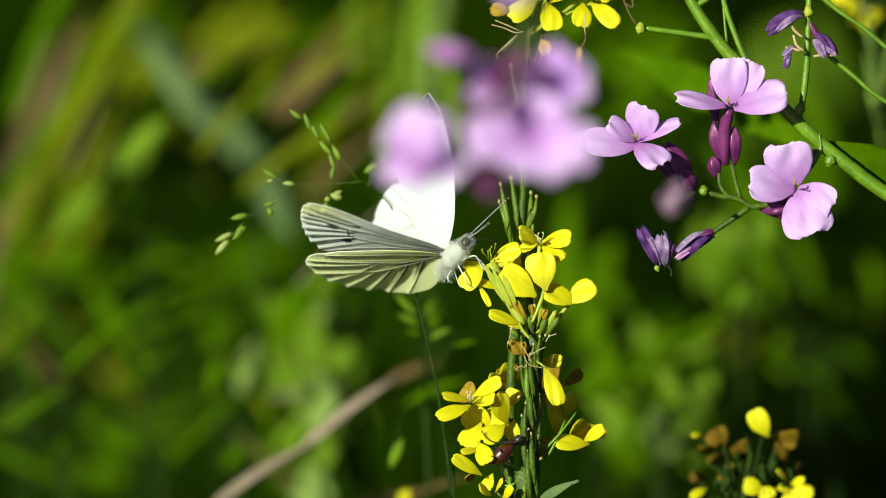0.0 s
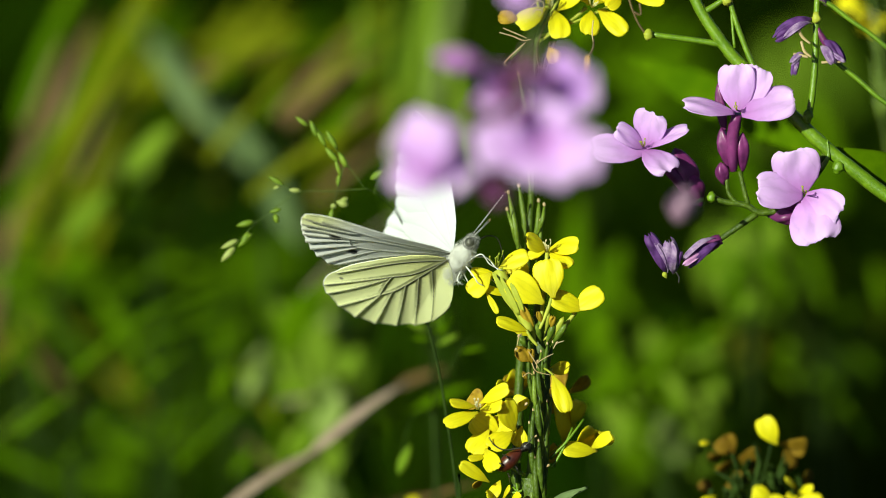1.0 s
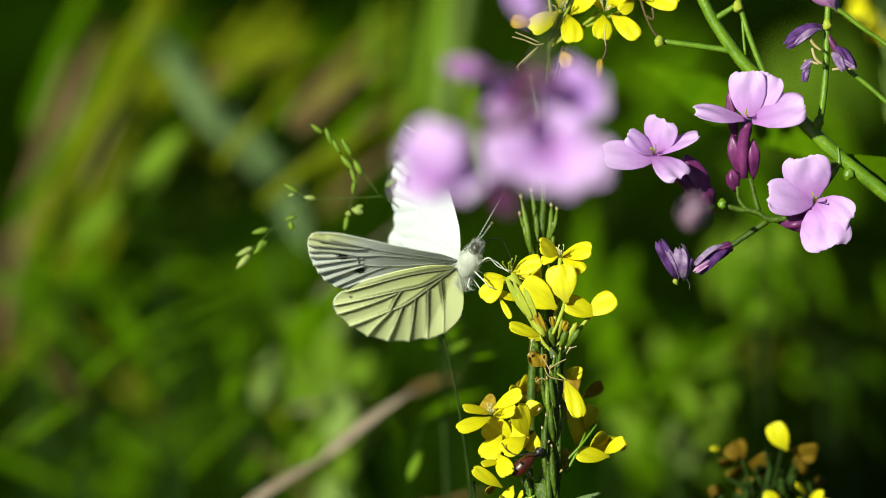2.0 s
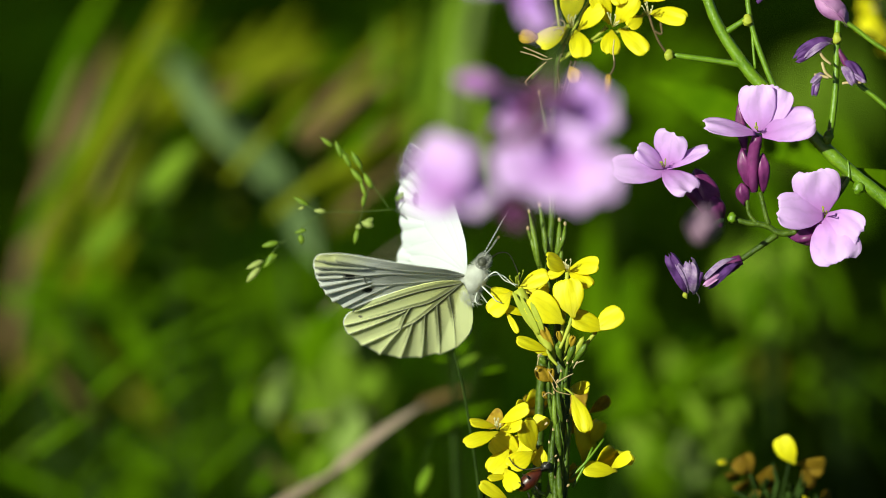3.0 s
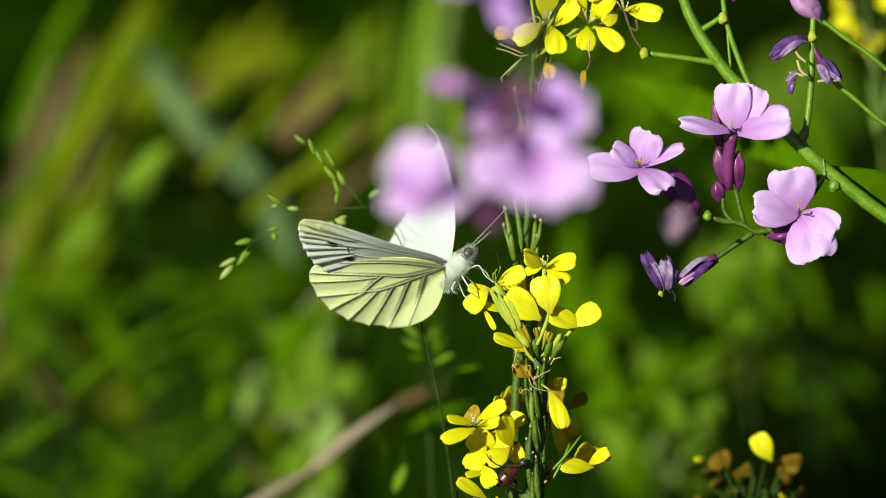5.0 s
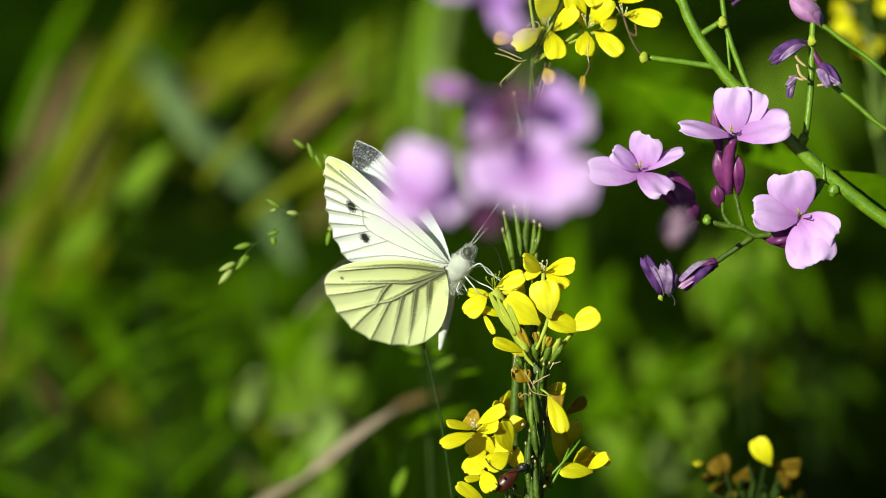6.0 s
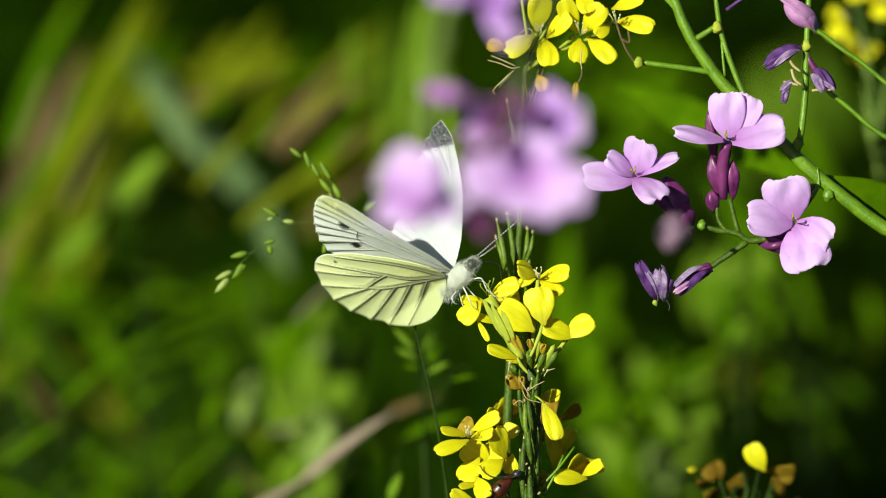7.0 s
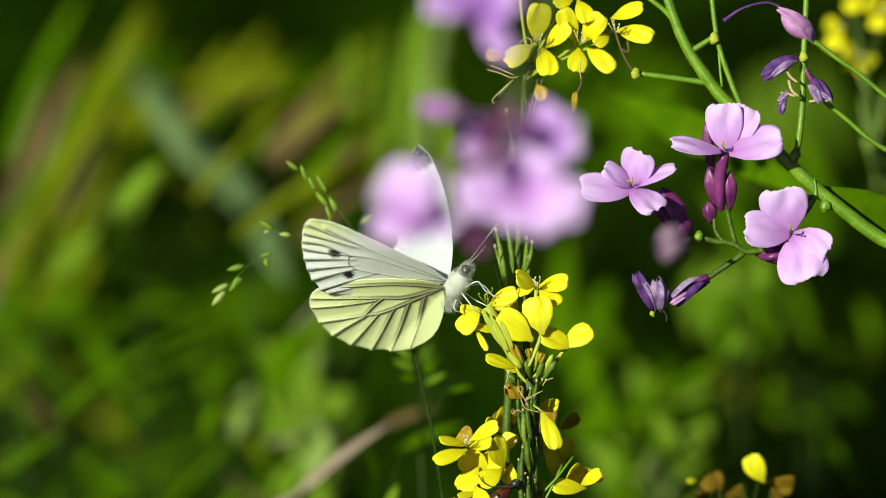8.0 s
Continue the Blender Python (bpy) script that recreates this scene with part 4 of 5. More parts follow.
# ---------------------------------------------------------------- grass panicle
def build_panicle():
    w = 0.015
    k = unit(w)
    line = [at(x, y, w) for x, y in ((806, 930), (800, 880), (785, 760), (765, 640), (745, 560), (722, 450), (695, 372), (660, 335), (632, 318))]
    full = rooted(line, 0.02)
    p = thing("grass_panicle", full[0], "slender meadow grass stalk with open green panicle", "grass")
    tube("stalk", full, [3 * k, 3 * k, 3 * k, 2.6 * k, 2.0 * k, 1.6 * k, 1.1 * k, 0.8 * k], M["shade_stalk"], p, sides=7)
    branches = (((632, 318), (612, 290), (596, 268), (560, 225), (520, 198)), ((640, 322), (585, 326), (520, 328), (485, 350), (440, 385), (385, 445)), ((600, 275), (590, 310), (580, 350), (572, 385)),
                ((520, 328), (495, 318), (470, 302)), ((480, 352), (475, 368), (476, 378)), ((445, 380), (425, 384), (410, 388)), ((650, 332), (656, 315), (668, 300)))
    for pts in branches:
        tube("branch", [at(x, y, w) for x, y in pts], [1.0 * k, 0.8 * k, 0.6 * k], M["dark_stem"], p, sides=6)
    for x0, y0, x1, y1, wd, m in ((534, 212, 512, 194, 9, 0), (550, 232, 538, 200, 10, 0), (566, 248, 550, 220, 9, 0), (586, 252, 566, 218, 10, 0), (588, 276, 564, 248, 11, 0), (604, 286, 588, 256, 12, 0), (592, 300, 582, 270, 8, 0),
                                  (492, 316, 464, 300, 9, 0), (484, 318, 472, 322, 6, 1), (522, 326, 500, 324, 9, 1), (440, 380, 407, 388, 12, 0), (430, 398, 416, 424, 12, 0), (436, 400, 410, 426, 10, 0), (412, 412, 380, 428, 11, 1),
                                  (406, 424, 380, 452, 13, 1), (488, 358, 466, 364, 8, 0), (476, 366, 480, 384, 12, 0), (606, 352, 584, 344, 14, 1), (590, 346, 606, 338, 10, 1), (584, 350, 574, 356, 10, 1), (578, 356, 572, 384, 9, 0), (590, 296, 586, 318, 8, 0), (644, 306, 668, 290, 12, 0)):
        drop("spikelet", at(x0, y0, w), at(x1, y1, w), wd * k, M["awn" if m else "spikelet"], p, blunt=0.45, sides=7, rows=6)
    return p


panicle = build_panicle()


# ---------------------------------------------------------------- further mustards
def build_side_mustard(name_w, heads, foot, label, pods=(), stalk="dark_stem", buds=()):
    w = name_w
    k = unit(w)
    line = [at(x, y, w) for x, y in foot]
    full = rooted(line, 0.015)
    p = thing("mustard_plant", full[0], label, "flower")
    tube("stem", full, [9 * k, 9 * k, 8 * k, 7 * k, 6 * k, 5 * k], M[stalk], p)
    for s0, s1, spec in heads:
        fl = tube("flower", [at(*s0, w), at((s0[0] + s1[0]) / 2 + 3, (s0[1] + s1[1]) / 2, w), at(*s1, w)], [2.0 * k, 2.0 * k, 3 * k], M[stalk], p)
        petals(fl, spec, w - 0.002, M["yellow"], "yellow", (0, 0.45, 0.9), bend=0.08)
        if stalk == "dark_stem":
            stamens(fl, s1[0], s1[1], w - 0.003, 5, 10)
    for x0, y0, x1, y1, r in pods:
        tube("pod", [at(x0, y0, w), at((x0 + x1) / 2 + 2, (y0 + y1) / 2, w), at(x1, y1, w)], [1.4 * k, r * k, r * k, 1.5 * k], M["pod" if stalk == "dark_stem" else stalk], p)
    rnd = random.Random(31)
    for x, y, n_b in buds:
        for _ in range(n_b):
            bx, by, dx = x + rnd.gauss(0, 26), y + rnd.gauss(0, 20), rnd.uniform(-14, 14)
            drop("bud", at(bx, by + 14, w + rnd.uniform(-0.004, 0.008)), at(bx + dx, by - 12, w + rnd.uniform(-0.004, 0.004)), rnd.uniform(9, 16) * k, M["shade_stalk"], p, blunt=0.6, sides=8, rows=6)
    return p


# Brown petals and near-black stalks and buds carry shade in their colour.
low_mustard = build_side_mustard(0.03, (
    ((1318, 880), (1350, 770), [(1360, 774, 1334, 728, 36, 0, -1, (-0.35, 0.3, 0.85)), (1362, 772, 1412, 770, 24, 3, 3, (0.5, -0.5, 0.6), "shaded_petal"), (1376, 776, 1384, 816, 30, 6, 6, (0.5, -0.5, 0.6), "shaded_petal"), (1380, 770, 1406, 790, 20, 4, 4, (0.5, -0.5, 0.6), "shaded_petal")]),
    ((1310, 900), (1280, 790), [(1282, 792, 1262, 762, 46, 8, 8, (0.68, -0.6, 0.42), "shaded_petal"), (1292, 796, 1326, 800, 62, 8, 8, (0.68, -0.6, 0.42), "shaded_petal"), (1284, 800, 1256, 822, 40, 8, 8, (0.68, -0.6, 0.42), "shaded_petal"), (1262, 790, 1240, 800, 35, 8, 8, (0.68, -0.6, 0.42), "shaded_petal")]),
    ((1320, 920), (1338, 868), [(1352, 868, 1318, 858, 32, 0, -1, (-0.2, 0.4, 0.9)), (1344, 862, 1364, 882, 30, 0, -1, (-0.1, 0.4, 0.9)), (1336, 872, 1322, 890, 40, 4, 4, (0.68, -0.6, 0.42), "shaded_petal"), (1300, 850, 1276, 836, 49, 6, 6, (0.68, -0.6, 0.42), "shaded_petal"), (1300, 840, 1322, 826, 49, 6, 6, (0.68, -0.6, 0.42), "shaded_petal"), (1360, 830, 1380, 812, 46, 6, 6, (0.68, -0.6, 0.42), "shaded_petal")]),
    ((1325, 930), (1395, 860), [(1394, 852, 1376, 834, 14), (1392, 858, 1384, 868, 20), (1398, 858, 1422, 850, 16), (1392, 872, 1438, 872, 26, 0, -1, (-0.2, 0.4, 0.9)), (1392, 870, 1398, 896, 28, 0, -1, (-0.2, 0.4, 0.9)), (1404, 846, 1420, 822, 36, 8, 8, (0.68, -0.6, 0.42), "shaded_petal")]),
    ((1305, 930), (1245, 870), [(1252, 864, 1224, 880, 16), (1244, 862, 1226, 838, 24, 8, 8, (0.68, -0.6, 0.42), "shaded_petal"), (1242, 768, 1226, 772, 12)]),
), ((1315, 1010), (1316, 930), (1318, 860), (1330, 800)), "yellow mustard head, some petals coloured brown for shade", ((1300, 850, 1250, 820, 4), (1330, 830, 1320, 770, 4), (1345, 860, 1375, 790, 4), (1290, 860, 1262, 850, 4)), "shade_stalk", ((1330, 840, 16), (1370, 830, 8), (1300, 870, 12), (1350, 900, 10)))
far_mustard = build_side_mustard(0.085, (
    ((1540, 60), (1530, 20), [(1530, 20, 1500, 5, 36), (1530, 20, 1548, 40, 46, 2, 2, (0.68, -0.6, 0.42)), (1526, 14, 1510, 45, 40, 2, 2, (0.68, -0.6, 0.42))]),
    ((1535, 40), (1500, -30), [(1500, -30, 1478, 5, 30), (1500, -30, 1470, -40, 34, 2, 2, (0.75, -0.6, 0.35))]),
    ((1545, 30), (1570, -60), [(1570, -60, 1545, -80, 36), (1572, -60, 1560, -30, 34), (1572, -64, 1600, -80, 34)]),
    ((1535, 20), (1510, -90), [(1510, -90, 1490, -110, 34), (1510, -90, 1540, -100, 36), (1512, -88, 1520, -60, 32)]),
), ((1690, 520), (1610, 320), (1566, 200), (1548, 110), (1535, 30), (1520, -60)), "yellow mustard with long green pods", ((1556, 130, 1526, 40, 5), (1552, 210, 1530, 90, 6), (1560, 180, 1575, 60, 6), (1558, 250, 1530, 130, 6), (1562, 300, 1545, 170, 5)))


# ---------------------------------------------------------------- soft distance: leaves, blades and straws
def build_clump(name, label, category, w, items, group=""):
    """items: base x, y, tip x, y, width, material, profile, facing."""
    k = unit(w)
    lows = [at(r[0], r[1], w) for r in items]
    foot = Vector((sum(v.x for v in lows) / len(lows), sum(v.y for v in lows) / len(lows) + 0.03, 0))
    crown = sum(lows, Vector((0, 0, 0))) / len(lows) - UP * 0.01
    p = thing(name, foot, label, category, group)
    for r in items:
        bx, by, tx, ty, wd, m, shape = r[:7]
        face = r[7] if len(r) > 7 else (-0.2, 0.6, 0.75)
        dw = jit.uniform(-0.02, 0.02)
        b = at(bx, by, w + dw)
        nm = "straw" if "straw" in m else ("leaf" if shape == "leaf" else "blade")
        part(nm, sheet_into(bmesh.new(), b, at(tx, ty, w + dw), wd * k, turn(face), shape, bend=0.06, cup=0.15, thick=0.0003, nu=14, nv=5, seed=next(seeds)), M[m], p)
        tube("stalk", [crown, crown.lerp(b, 0.6) + Vector((0, 0, 0.006)), b], [0.00016, 0.00012], M["shade_stalk"], p, steps=3, sides=5)
    tube("stem", [foot, foot.lerp(crown, 0.5) + Vector((0.006, 0.01, 0)), crown], [0.0006, 0.0004], M["shade_stalk"], p, steps=4, sides=6)
    return p


build_clump("herb", "feathery pale green herb tops", "plant", 0.06, [(738, 560, 700, 520, 12, "pale_leaf", "leaf"), (742, 575, 705, 556, 12, "pale_leaf", "leaf"), (746, 590, 716, 586, 10, "leaf", "leaf"), (752, 570, 770, 528, 12, "pale_leaf", "leaf"), (756, 588, 786, 548, 14, "leaf", "leaf"), (760, 600, 798, 580, 12, "pale_leaf", "leaf"), (846, 604, 800, 612, 10, "leaf", "leaf"), (690, 830, 712, 775, 20, "pale_leaf", "leaf")])
build_clump("dry_straw", "bent dry pinkish-brown straw across the grass", "straw", 0.10, [(375, 896, 560, 778, 22, "straw", "blade"), (535, 794, 705, 664, 24, "straw", "blade"), (690, 672, 780, 640, 18, "red_straw", "blade"), (690, 726, 830, 668, 22, "leaf", "leaf")])
build_clump("grass_tuft", "tuft of grey-green blurred grass leaves", "grass", 0.20, [(470, 330, 215, 10, 70, "grey_leaf", "leaf"), (520, 430, 400, 190, 60, "grey_leaf", "leaf"), (380, 250, 240, 40, 50, "grey_leaf", "leaf")], "meadow tufts")
build_clump("grass_tuft", "tuft of reddish dry grass blades", "grass", 0.26, [(0, 440, 130, 40, 26, "red_straw", "blade"), (-40, 600, 50, 200, 26, "red_straw", "blade"), (-20, 640, 60, 530, 44, "bloom", "leaf"), (60, 540, 250, 720, 40, "bloom", "blade"), (30, 240, 110, 60, 36, "red_straw", "leaf")], "meadow tufts")
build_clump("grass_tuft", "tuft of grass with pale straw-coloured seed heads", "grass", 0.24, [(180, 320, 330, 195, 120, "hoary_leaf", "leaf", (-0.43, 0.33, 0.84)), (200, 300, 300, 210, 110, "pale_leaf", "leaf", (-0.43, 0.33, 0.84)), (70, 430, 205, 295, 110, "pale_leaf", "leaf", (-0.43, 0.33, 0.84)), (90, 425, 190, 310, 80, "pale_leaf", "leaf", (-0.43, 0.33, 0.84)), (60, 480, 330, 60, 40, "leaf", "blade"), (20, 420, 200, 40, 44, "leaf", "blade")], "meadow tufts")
build_clump("herb", "pale green leafy herb spike in sunlight", "plant", 0.29, [(560, 900, 580, 560, 90, "pale_leaf", "leaf"), (540, 900, 540, 700, 80, "pale_leaf", "leaf"), (590, 700, 600, 540, 90, "pale_leaf", "leaf"), (620, 800, 680, 620, 60, "leaf", "leaf")])
build_clump("herb", "bright green leafy herb in dappled sunlight", "plant", 0.26, [(1180, 800, 1090, 640, 90, "leaf", "leaf"), (1190, 800, 1250, 650, 100, "leaf", "leaf"), (1160, 860, 1060, 760, 90, "leaf", "leaf"), (1200, 840, 1310, 740, 80, "leaf", "leaf"), (1170, 780, 1150, 700, 80, "pale_leaf", "leaf"), (1200, 760, 1120, 600, 80, "leaf", "leaf"), (1080, 900, 1180, 700, 80, "pale_leaf", "leaf")])
build_clump("herb", "pale green herb with drooping leaves", "plant", 0.22, [(1290, 380, 1280, 540, 60, "pale_leaf", "leaf"), (1340, 380, 1360, 500, 60, "pale_leaf", "leaf"), (1250, 380, 1240, 520, 50, "pale_leaf", "leaf"), (1310, 420, 1330, 560, 46, "leaf", "leaf")])
build_clump("herb", "small yellowish bloom among dark leaves", "plant", 0.24, [(1300, 640, 1302, 560, 62, "bloom", "leaf")])
build_clump("grass_tuft", "tuft of bright green grass blades", "grass", 0.22, [(740, 520, 760, -60, 60, "leaf", "blade"), (700, 420, 690, -40, 30, "pale_leaf", "blade"), (780, 300, 770, -120, 40, "pale_leaf", "blade"), (640, 140, 625, -20, 24, "pale_leaf", "leaf"), (1000, 560, 1010, 330, 50, "leaf", "blade")], "meadow tufts")
build_clump("grass_tuft", "tuft of mid-green broad grass blades", "grass", 0.35, [(380, 240, 560, 20, 80, "leaf", "blade"), (300, 520, 560, 420, 70, "leaf", "blade"), (60, 470, 300, 440, 90, "leaf", "blade"), (200, 780, 380, 720, 40, "leaf", "blade"), (480, 180, 640, 60, 80, "leaf", "leaf")], "meadow tufts")
build_clump("grass_tuft", "tuft of long arching green grass blades", "grass", 0.50, [(1080, 200, 1260, 60, 70, "leaf", "blade"), (1180, 160, 1040, 20, 60, "leaf", "blade"), (1380, 60, 1340, 260, 60, "pale_leaf", "blade"), (1480, 180, 1420, 20, 50, "pale_leaf", "blade"), (1100, 420, 1200, 340, 60, "leaf", "leaf")], "meadow tufts")



def scatter(name, label, category, w, cx, cy, sx, sy, count, length, width, kinds, lean=(0.0, -1.0), spread=0.8, shape="leaf", group="", seed=0):
    """A clump of leaves strewn about one spot."""
    rnd = random.Random(seed)
    items = []
    for _ in range(count):
        bx, by = cx + rnd.uniform(-sx, sx), cy + rnd.uniform(-sy, sy)
        dx, dy = lean[0] + rnd.uniform(-spread, spread), lean[1] + rnd.uniform(-spread, spread)
        q = length * rnd.uniform(0.6, 1.2) / max(0.3, math.hypot(dx, dy))
        items.append((bx - dx * q / 2, by - dy * q / 2, bx + dx * q / 2, by + dy * q / 2, width * rnd.uniform(0.6, 1.2), rnd.choice(kinds), shape, (rnd.uniform(-0.6, 0.3), rnd.uniform(0.1, 0.7), 0.8)))
    return build_clump(name, label, category, w, items, group)


scatter("herb", "bright green leafy herb in sunlight", "plant", 0.19, 1160, 690, 90, 80, 26, 120, 52, ["leaf", "leaf", "pale_leaf"], (0, -1), 1.0, seed=1)
scatter("herb", "pale green herb with broad soft leaves", "plant", 0.17, 560, 690, 70, 150, 26, 150, 62, ["pale_leaf", "pale_leaf", "leaf"], (0, -1), 0.6, seed=2)
scatter("herb", "pale green lobed herb in sunlight", "plant", 0.16, 1300, 470, 70, 70, 14, 90, 32, ["pale_leaf", "leaf"], (0.1, 1), 0.9, seed=3)
scatter("grass_tuft", "tuft of olive-green grass blades", "grass", 0.24, 480, 150, 190, 110, 22, 260, 54, ["leaf", "olive_leaf", "olive_leaf"], (0.7, -0.8), 0.4, "blade", "meadow tufts", 4)
scatter("grass_tuft", "tuft of mid-green grass blades", "grass", 0.23, 200, 430, 150, 50, 9, 240, 40, ["leaf", "olive_leaf"], (1.0, -0.3), 0.5, "blade", "meadow tufts", 5)
scatter("grass_tuft", "tuft of upright olive grass blades", "grass", 0.20, 120, 190, 90, 140, 14, 300, 36, ["leaf", "olive_leaf", "red_straw", "olive_leaf"], (0.5, -1.0), 0.2, "blade", "meadow tufts", 6)
scatter("herb", "low green herb leaves half in shade", "plant", 0.24, 430, 610, 60, 60, 2, 110, 34, ["leaf"], (0.3, -1), 0.9, seed=7)
scatter("herb", "low green herb leaves among grass", "plant", 0.26, 200, 790, 150, 60, 4, 150, 40, ["leaf"], (1, 0.2), 0.8, seed=8)
scatter("grass_tuft", "tuft of upright bright grass blades", "grass", 0.19, 755, 110, 50, 140, 13, 300, 30, ["hoary_leaf", "pale_leaf"], (0.1, -1.0), 0.2, "blade", "meadow tufts", 9)
scatter("grass_tuft", "tuft of olive grass behind the lilac blooms", "grass", 0.24, 1130, 130, 110, 110, 11, 220, 40, ["leaf"], (0.6, -0.7), 0.6, "blade", "meadow tufts", 10)
scatter("grass_tuft", "tuft of green grass beside the rocket stem", "grass", 0.22, 1420, 330, 120, 160, 10, 200, 40, ["leaf"], (-0.4, -0.9), 0.5, "blade", "meadow tufts", 11)
scatter("herb", "shaded green leaves under the mustard", "plant", 0.19, 1040, 560, 50, 110, 8, 120, 40, ["leaf"], (0.2, -1), 0.8, seed=12)
scatter("grass_tuft", "tuft of beige and green grass blades", "grass", 0.22, 130, 620, 120, 70, 5, 220, 28, ["red_straw", "leaf", "leaf"], (0.9, 0.8), 0.3, "blade", "meadow tufts", 13)
scatter("herb", "small sunlit leaves in deep shade", "plant", 0.20, 1450, 590, 90, 150, 6, 80, 24, ["leaf"], (-0.4, -0.8), 0.7, seed=14)
scatter("grass_tuft", "thin bright blades across dark grass", "grass", 0.15, 330, 600, 300, 170, 10, 190, 8, ["leaf", "leaf", "straw"], (0.8, -0.5), 0.6, "blade", "meadow tufts", 15)
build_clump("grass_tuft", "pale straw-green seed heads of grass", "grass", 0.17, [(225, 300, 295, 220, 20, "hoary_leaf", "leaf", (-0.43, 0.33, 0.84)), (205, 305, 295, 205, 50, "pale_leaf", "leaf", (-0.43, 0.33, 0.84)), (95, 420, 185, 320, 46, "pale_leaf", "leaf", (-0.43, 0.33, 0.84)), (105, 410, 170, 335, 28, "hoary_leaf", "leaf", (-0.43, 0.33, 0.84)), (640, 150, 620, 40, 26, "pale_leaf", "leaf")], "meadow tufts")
scatter("grass_tuft", "tuft of thin sunlit blades leaning across the grass", "grass", 0.14, 200, 660, 190, 150, 7, 210, 12, ["leaf", "leaf", "pale_leaf", "leaf"], (0.8, -0.6), 0.35, "blade", "meadow tufts", 21)
scatter("grass_tuft", "tuft of bent blades crossing one another", "grass", 0.18, 250, 700, 250, 150, 5, 260, 22, ["olive_leaf", "red_straw", "leaf"], (0.8, 0.55), 0.4, "blade", "meadow tufts", 22)
scatter("grass_tuft", "tuft of olive and brown grass blades", "grass", 0.17, 520, 180, 110, 120, 14, 220, 24, ["leaf", "olive_leaf", "red_straw"], (0.8, -0.6), 0.4, "blade", "meadow tufts", 23)
scatter("grass_tuft", "tuft of broad sunlit grass leaves", "grass", 0.27, 230, 140, 150, 120, 13, 280, 60, ["olive_leaf", "leaf", "pale_leaf"], (0.55, -0.9), 0.2, "blade", "meadow tufts", 29)
scatter("herb", "small pale leaves catching the sun", "plant", 0.15, 420, 720, 110, 120, 8, 60, 20, ["pale_leaf", "leaf"], (0.4, -0.8), 0.9, seed=24)
scatter("herb", "lobed green herb leaves spreading outwards", "plant", 0.15, 1150, 660, 90, 70, 16, 130, 26, ["leaf", "pale_leaf", "leaf"], (0, -0.6), 1.2, seed=25)
scatter("herb", "small dim leaves deep in the shade", "plant", 0.22, 1440, 620, 110, 150, 10, 90, 20, ["leaf"], (-0.5, -0.7), 0.8, seed=26)
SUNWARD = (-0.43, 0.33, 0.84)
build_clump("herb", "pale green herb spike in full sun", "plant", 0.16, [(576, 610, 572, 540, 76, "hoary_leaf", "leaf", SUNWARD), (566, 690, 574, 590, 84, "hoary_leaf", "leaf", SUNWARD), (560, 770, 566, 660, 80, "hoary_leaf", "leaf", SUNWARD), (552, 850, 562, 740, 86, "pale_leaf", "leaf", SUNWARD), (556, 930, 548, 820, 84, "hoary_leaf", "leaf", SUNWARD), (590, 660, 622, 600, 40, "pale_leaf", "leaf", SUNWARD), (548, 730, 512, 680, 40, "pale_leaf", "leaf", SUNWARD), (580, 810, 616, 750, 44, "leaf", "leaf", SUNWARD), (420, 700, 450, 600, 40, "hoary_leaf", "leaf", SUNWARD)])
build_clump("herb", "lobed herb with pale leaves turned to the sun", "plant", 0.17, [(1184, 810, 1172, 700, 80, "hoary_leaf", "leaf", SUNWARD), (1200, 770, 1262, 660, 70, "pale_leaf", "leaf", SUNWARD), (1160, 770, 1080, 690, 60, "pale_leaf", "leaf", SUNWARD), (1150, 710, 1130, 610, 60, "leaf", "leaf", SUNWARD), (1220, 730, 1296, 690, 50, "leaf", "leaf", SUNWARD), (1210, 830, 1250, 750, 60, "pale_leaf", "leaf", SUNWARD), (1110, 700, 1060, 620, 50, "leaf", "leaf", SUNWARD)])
scatter("herb", "herb leaves coloured dim for deep shade", "plant", 0.25, 1460, 640, 100, 150, 18, 130, 42, ["shade_herb_leaf", "shade_herb_leaf", "grass"], (-0.4, -0.8), 0.8, seed=28)
build_clump("grass_tuft", "single bluish leaf in the shade", "grass", 0.14, [(1478, 700, 1532, 790, 22, "leaf", "leaf", (0.3, 0.5, 0.8))], "meadow tufts")
build_clump("dry_straw", "reddish dry stalks low in the grass", "straw", 0.09, [(635, 892, 770, 866, 12, "red_straw", "blade"), (720, 880, 838, 842, 10, "red_straw", "blade"), (706, 890, 724, 868, 24, "yellow", "leaf")])

# ---------------------------------------------------------------- butterfly
# Wing plans: along the body axis, away from the body.
FORE = [(0, 0), (26, 45), (38, 100), (45, 153), (46, 203), (43, 245), (32, 272), (20, 288), (-1, 286), (-25, 277), (-53, 263), (-77, 247), (-100, 228), (-121, 207), (-137, 181), (-142, 164), (-128, 129), (-97, 80), (-49, 25)]
HIND = [(0, 0), (-4, 29), (-17, 58), (-42, 93), (-73, 125), (-100, 148), (-129, 164), (-156, 173), (-182, 173), (-207, 162), (-227, 144), (-245, 125), (-260, 101), (-268, 75), (-267, 47), (-258, 22), (-238, -4), (-217, -21), (-188, -33), (-152, -42), (-113, -45), (-72, -38), (-30, -22)]
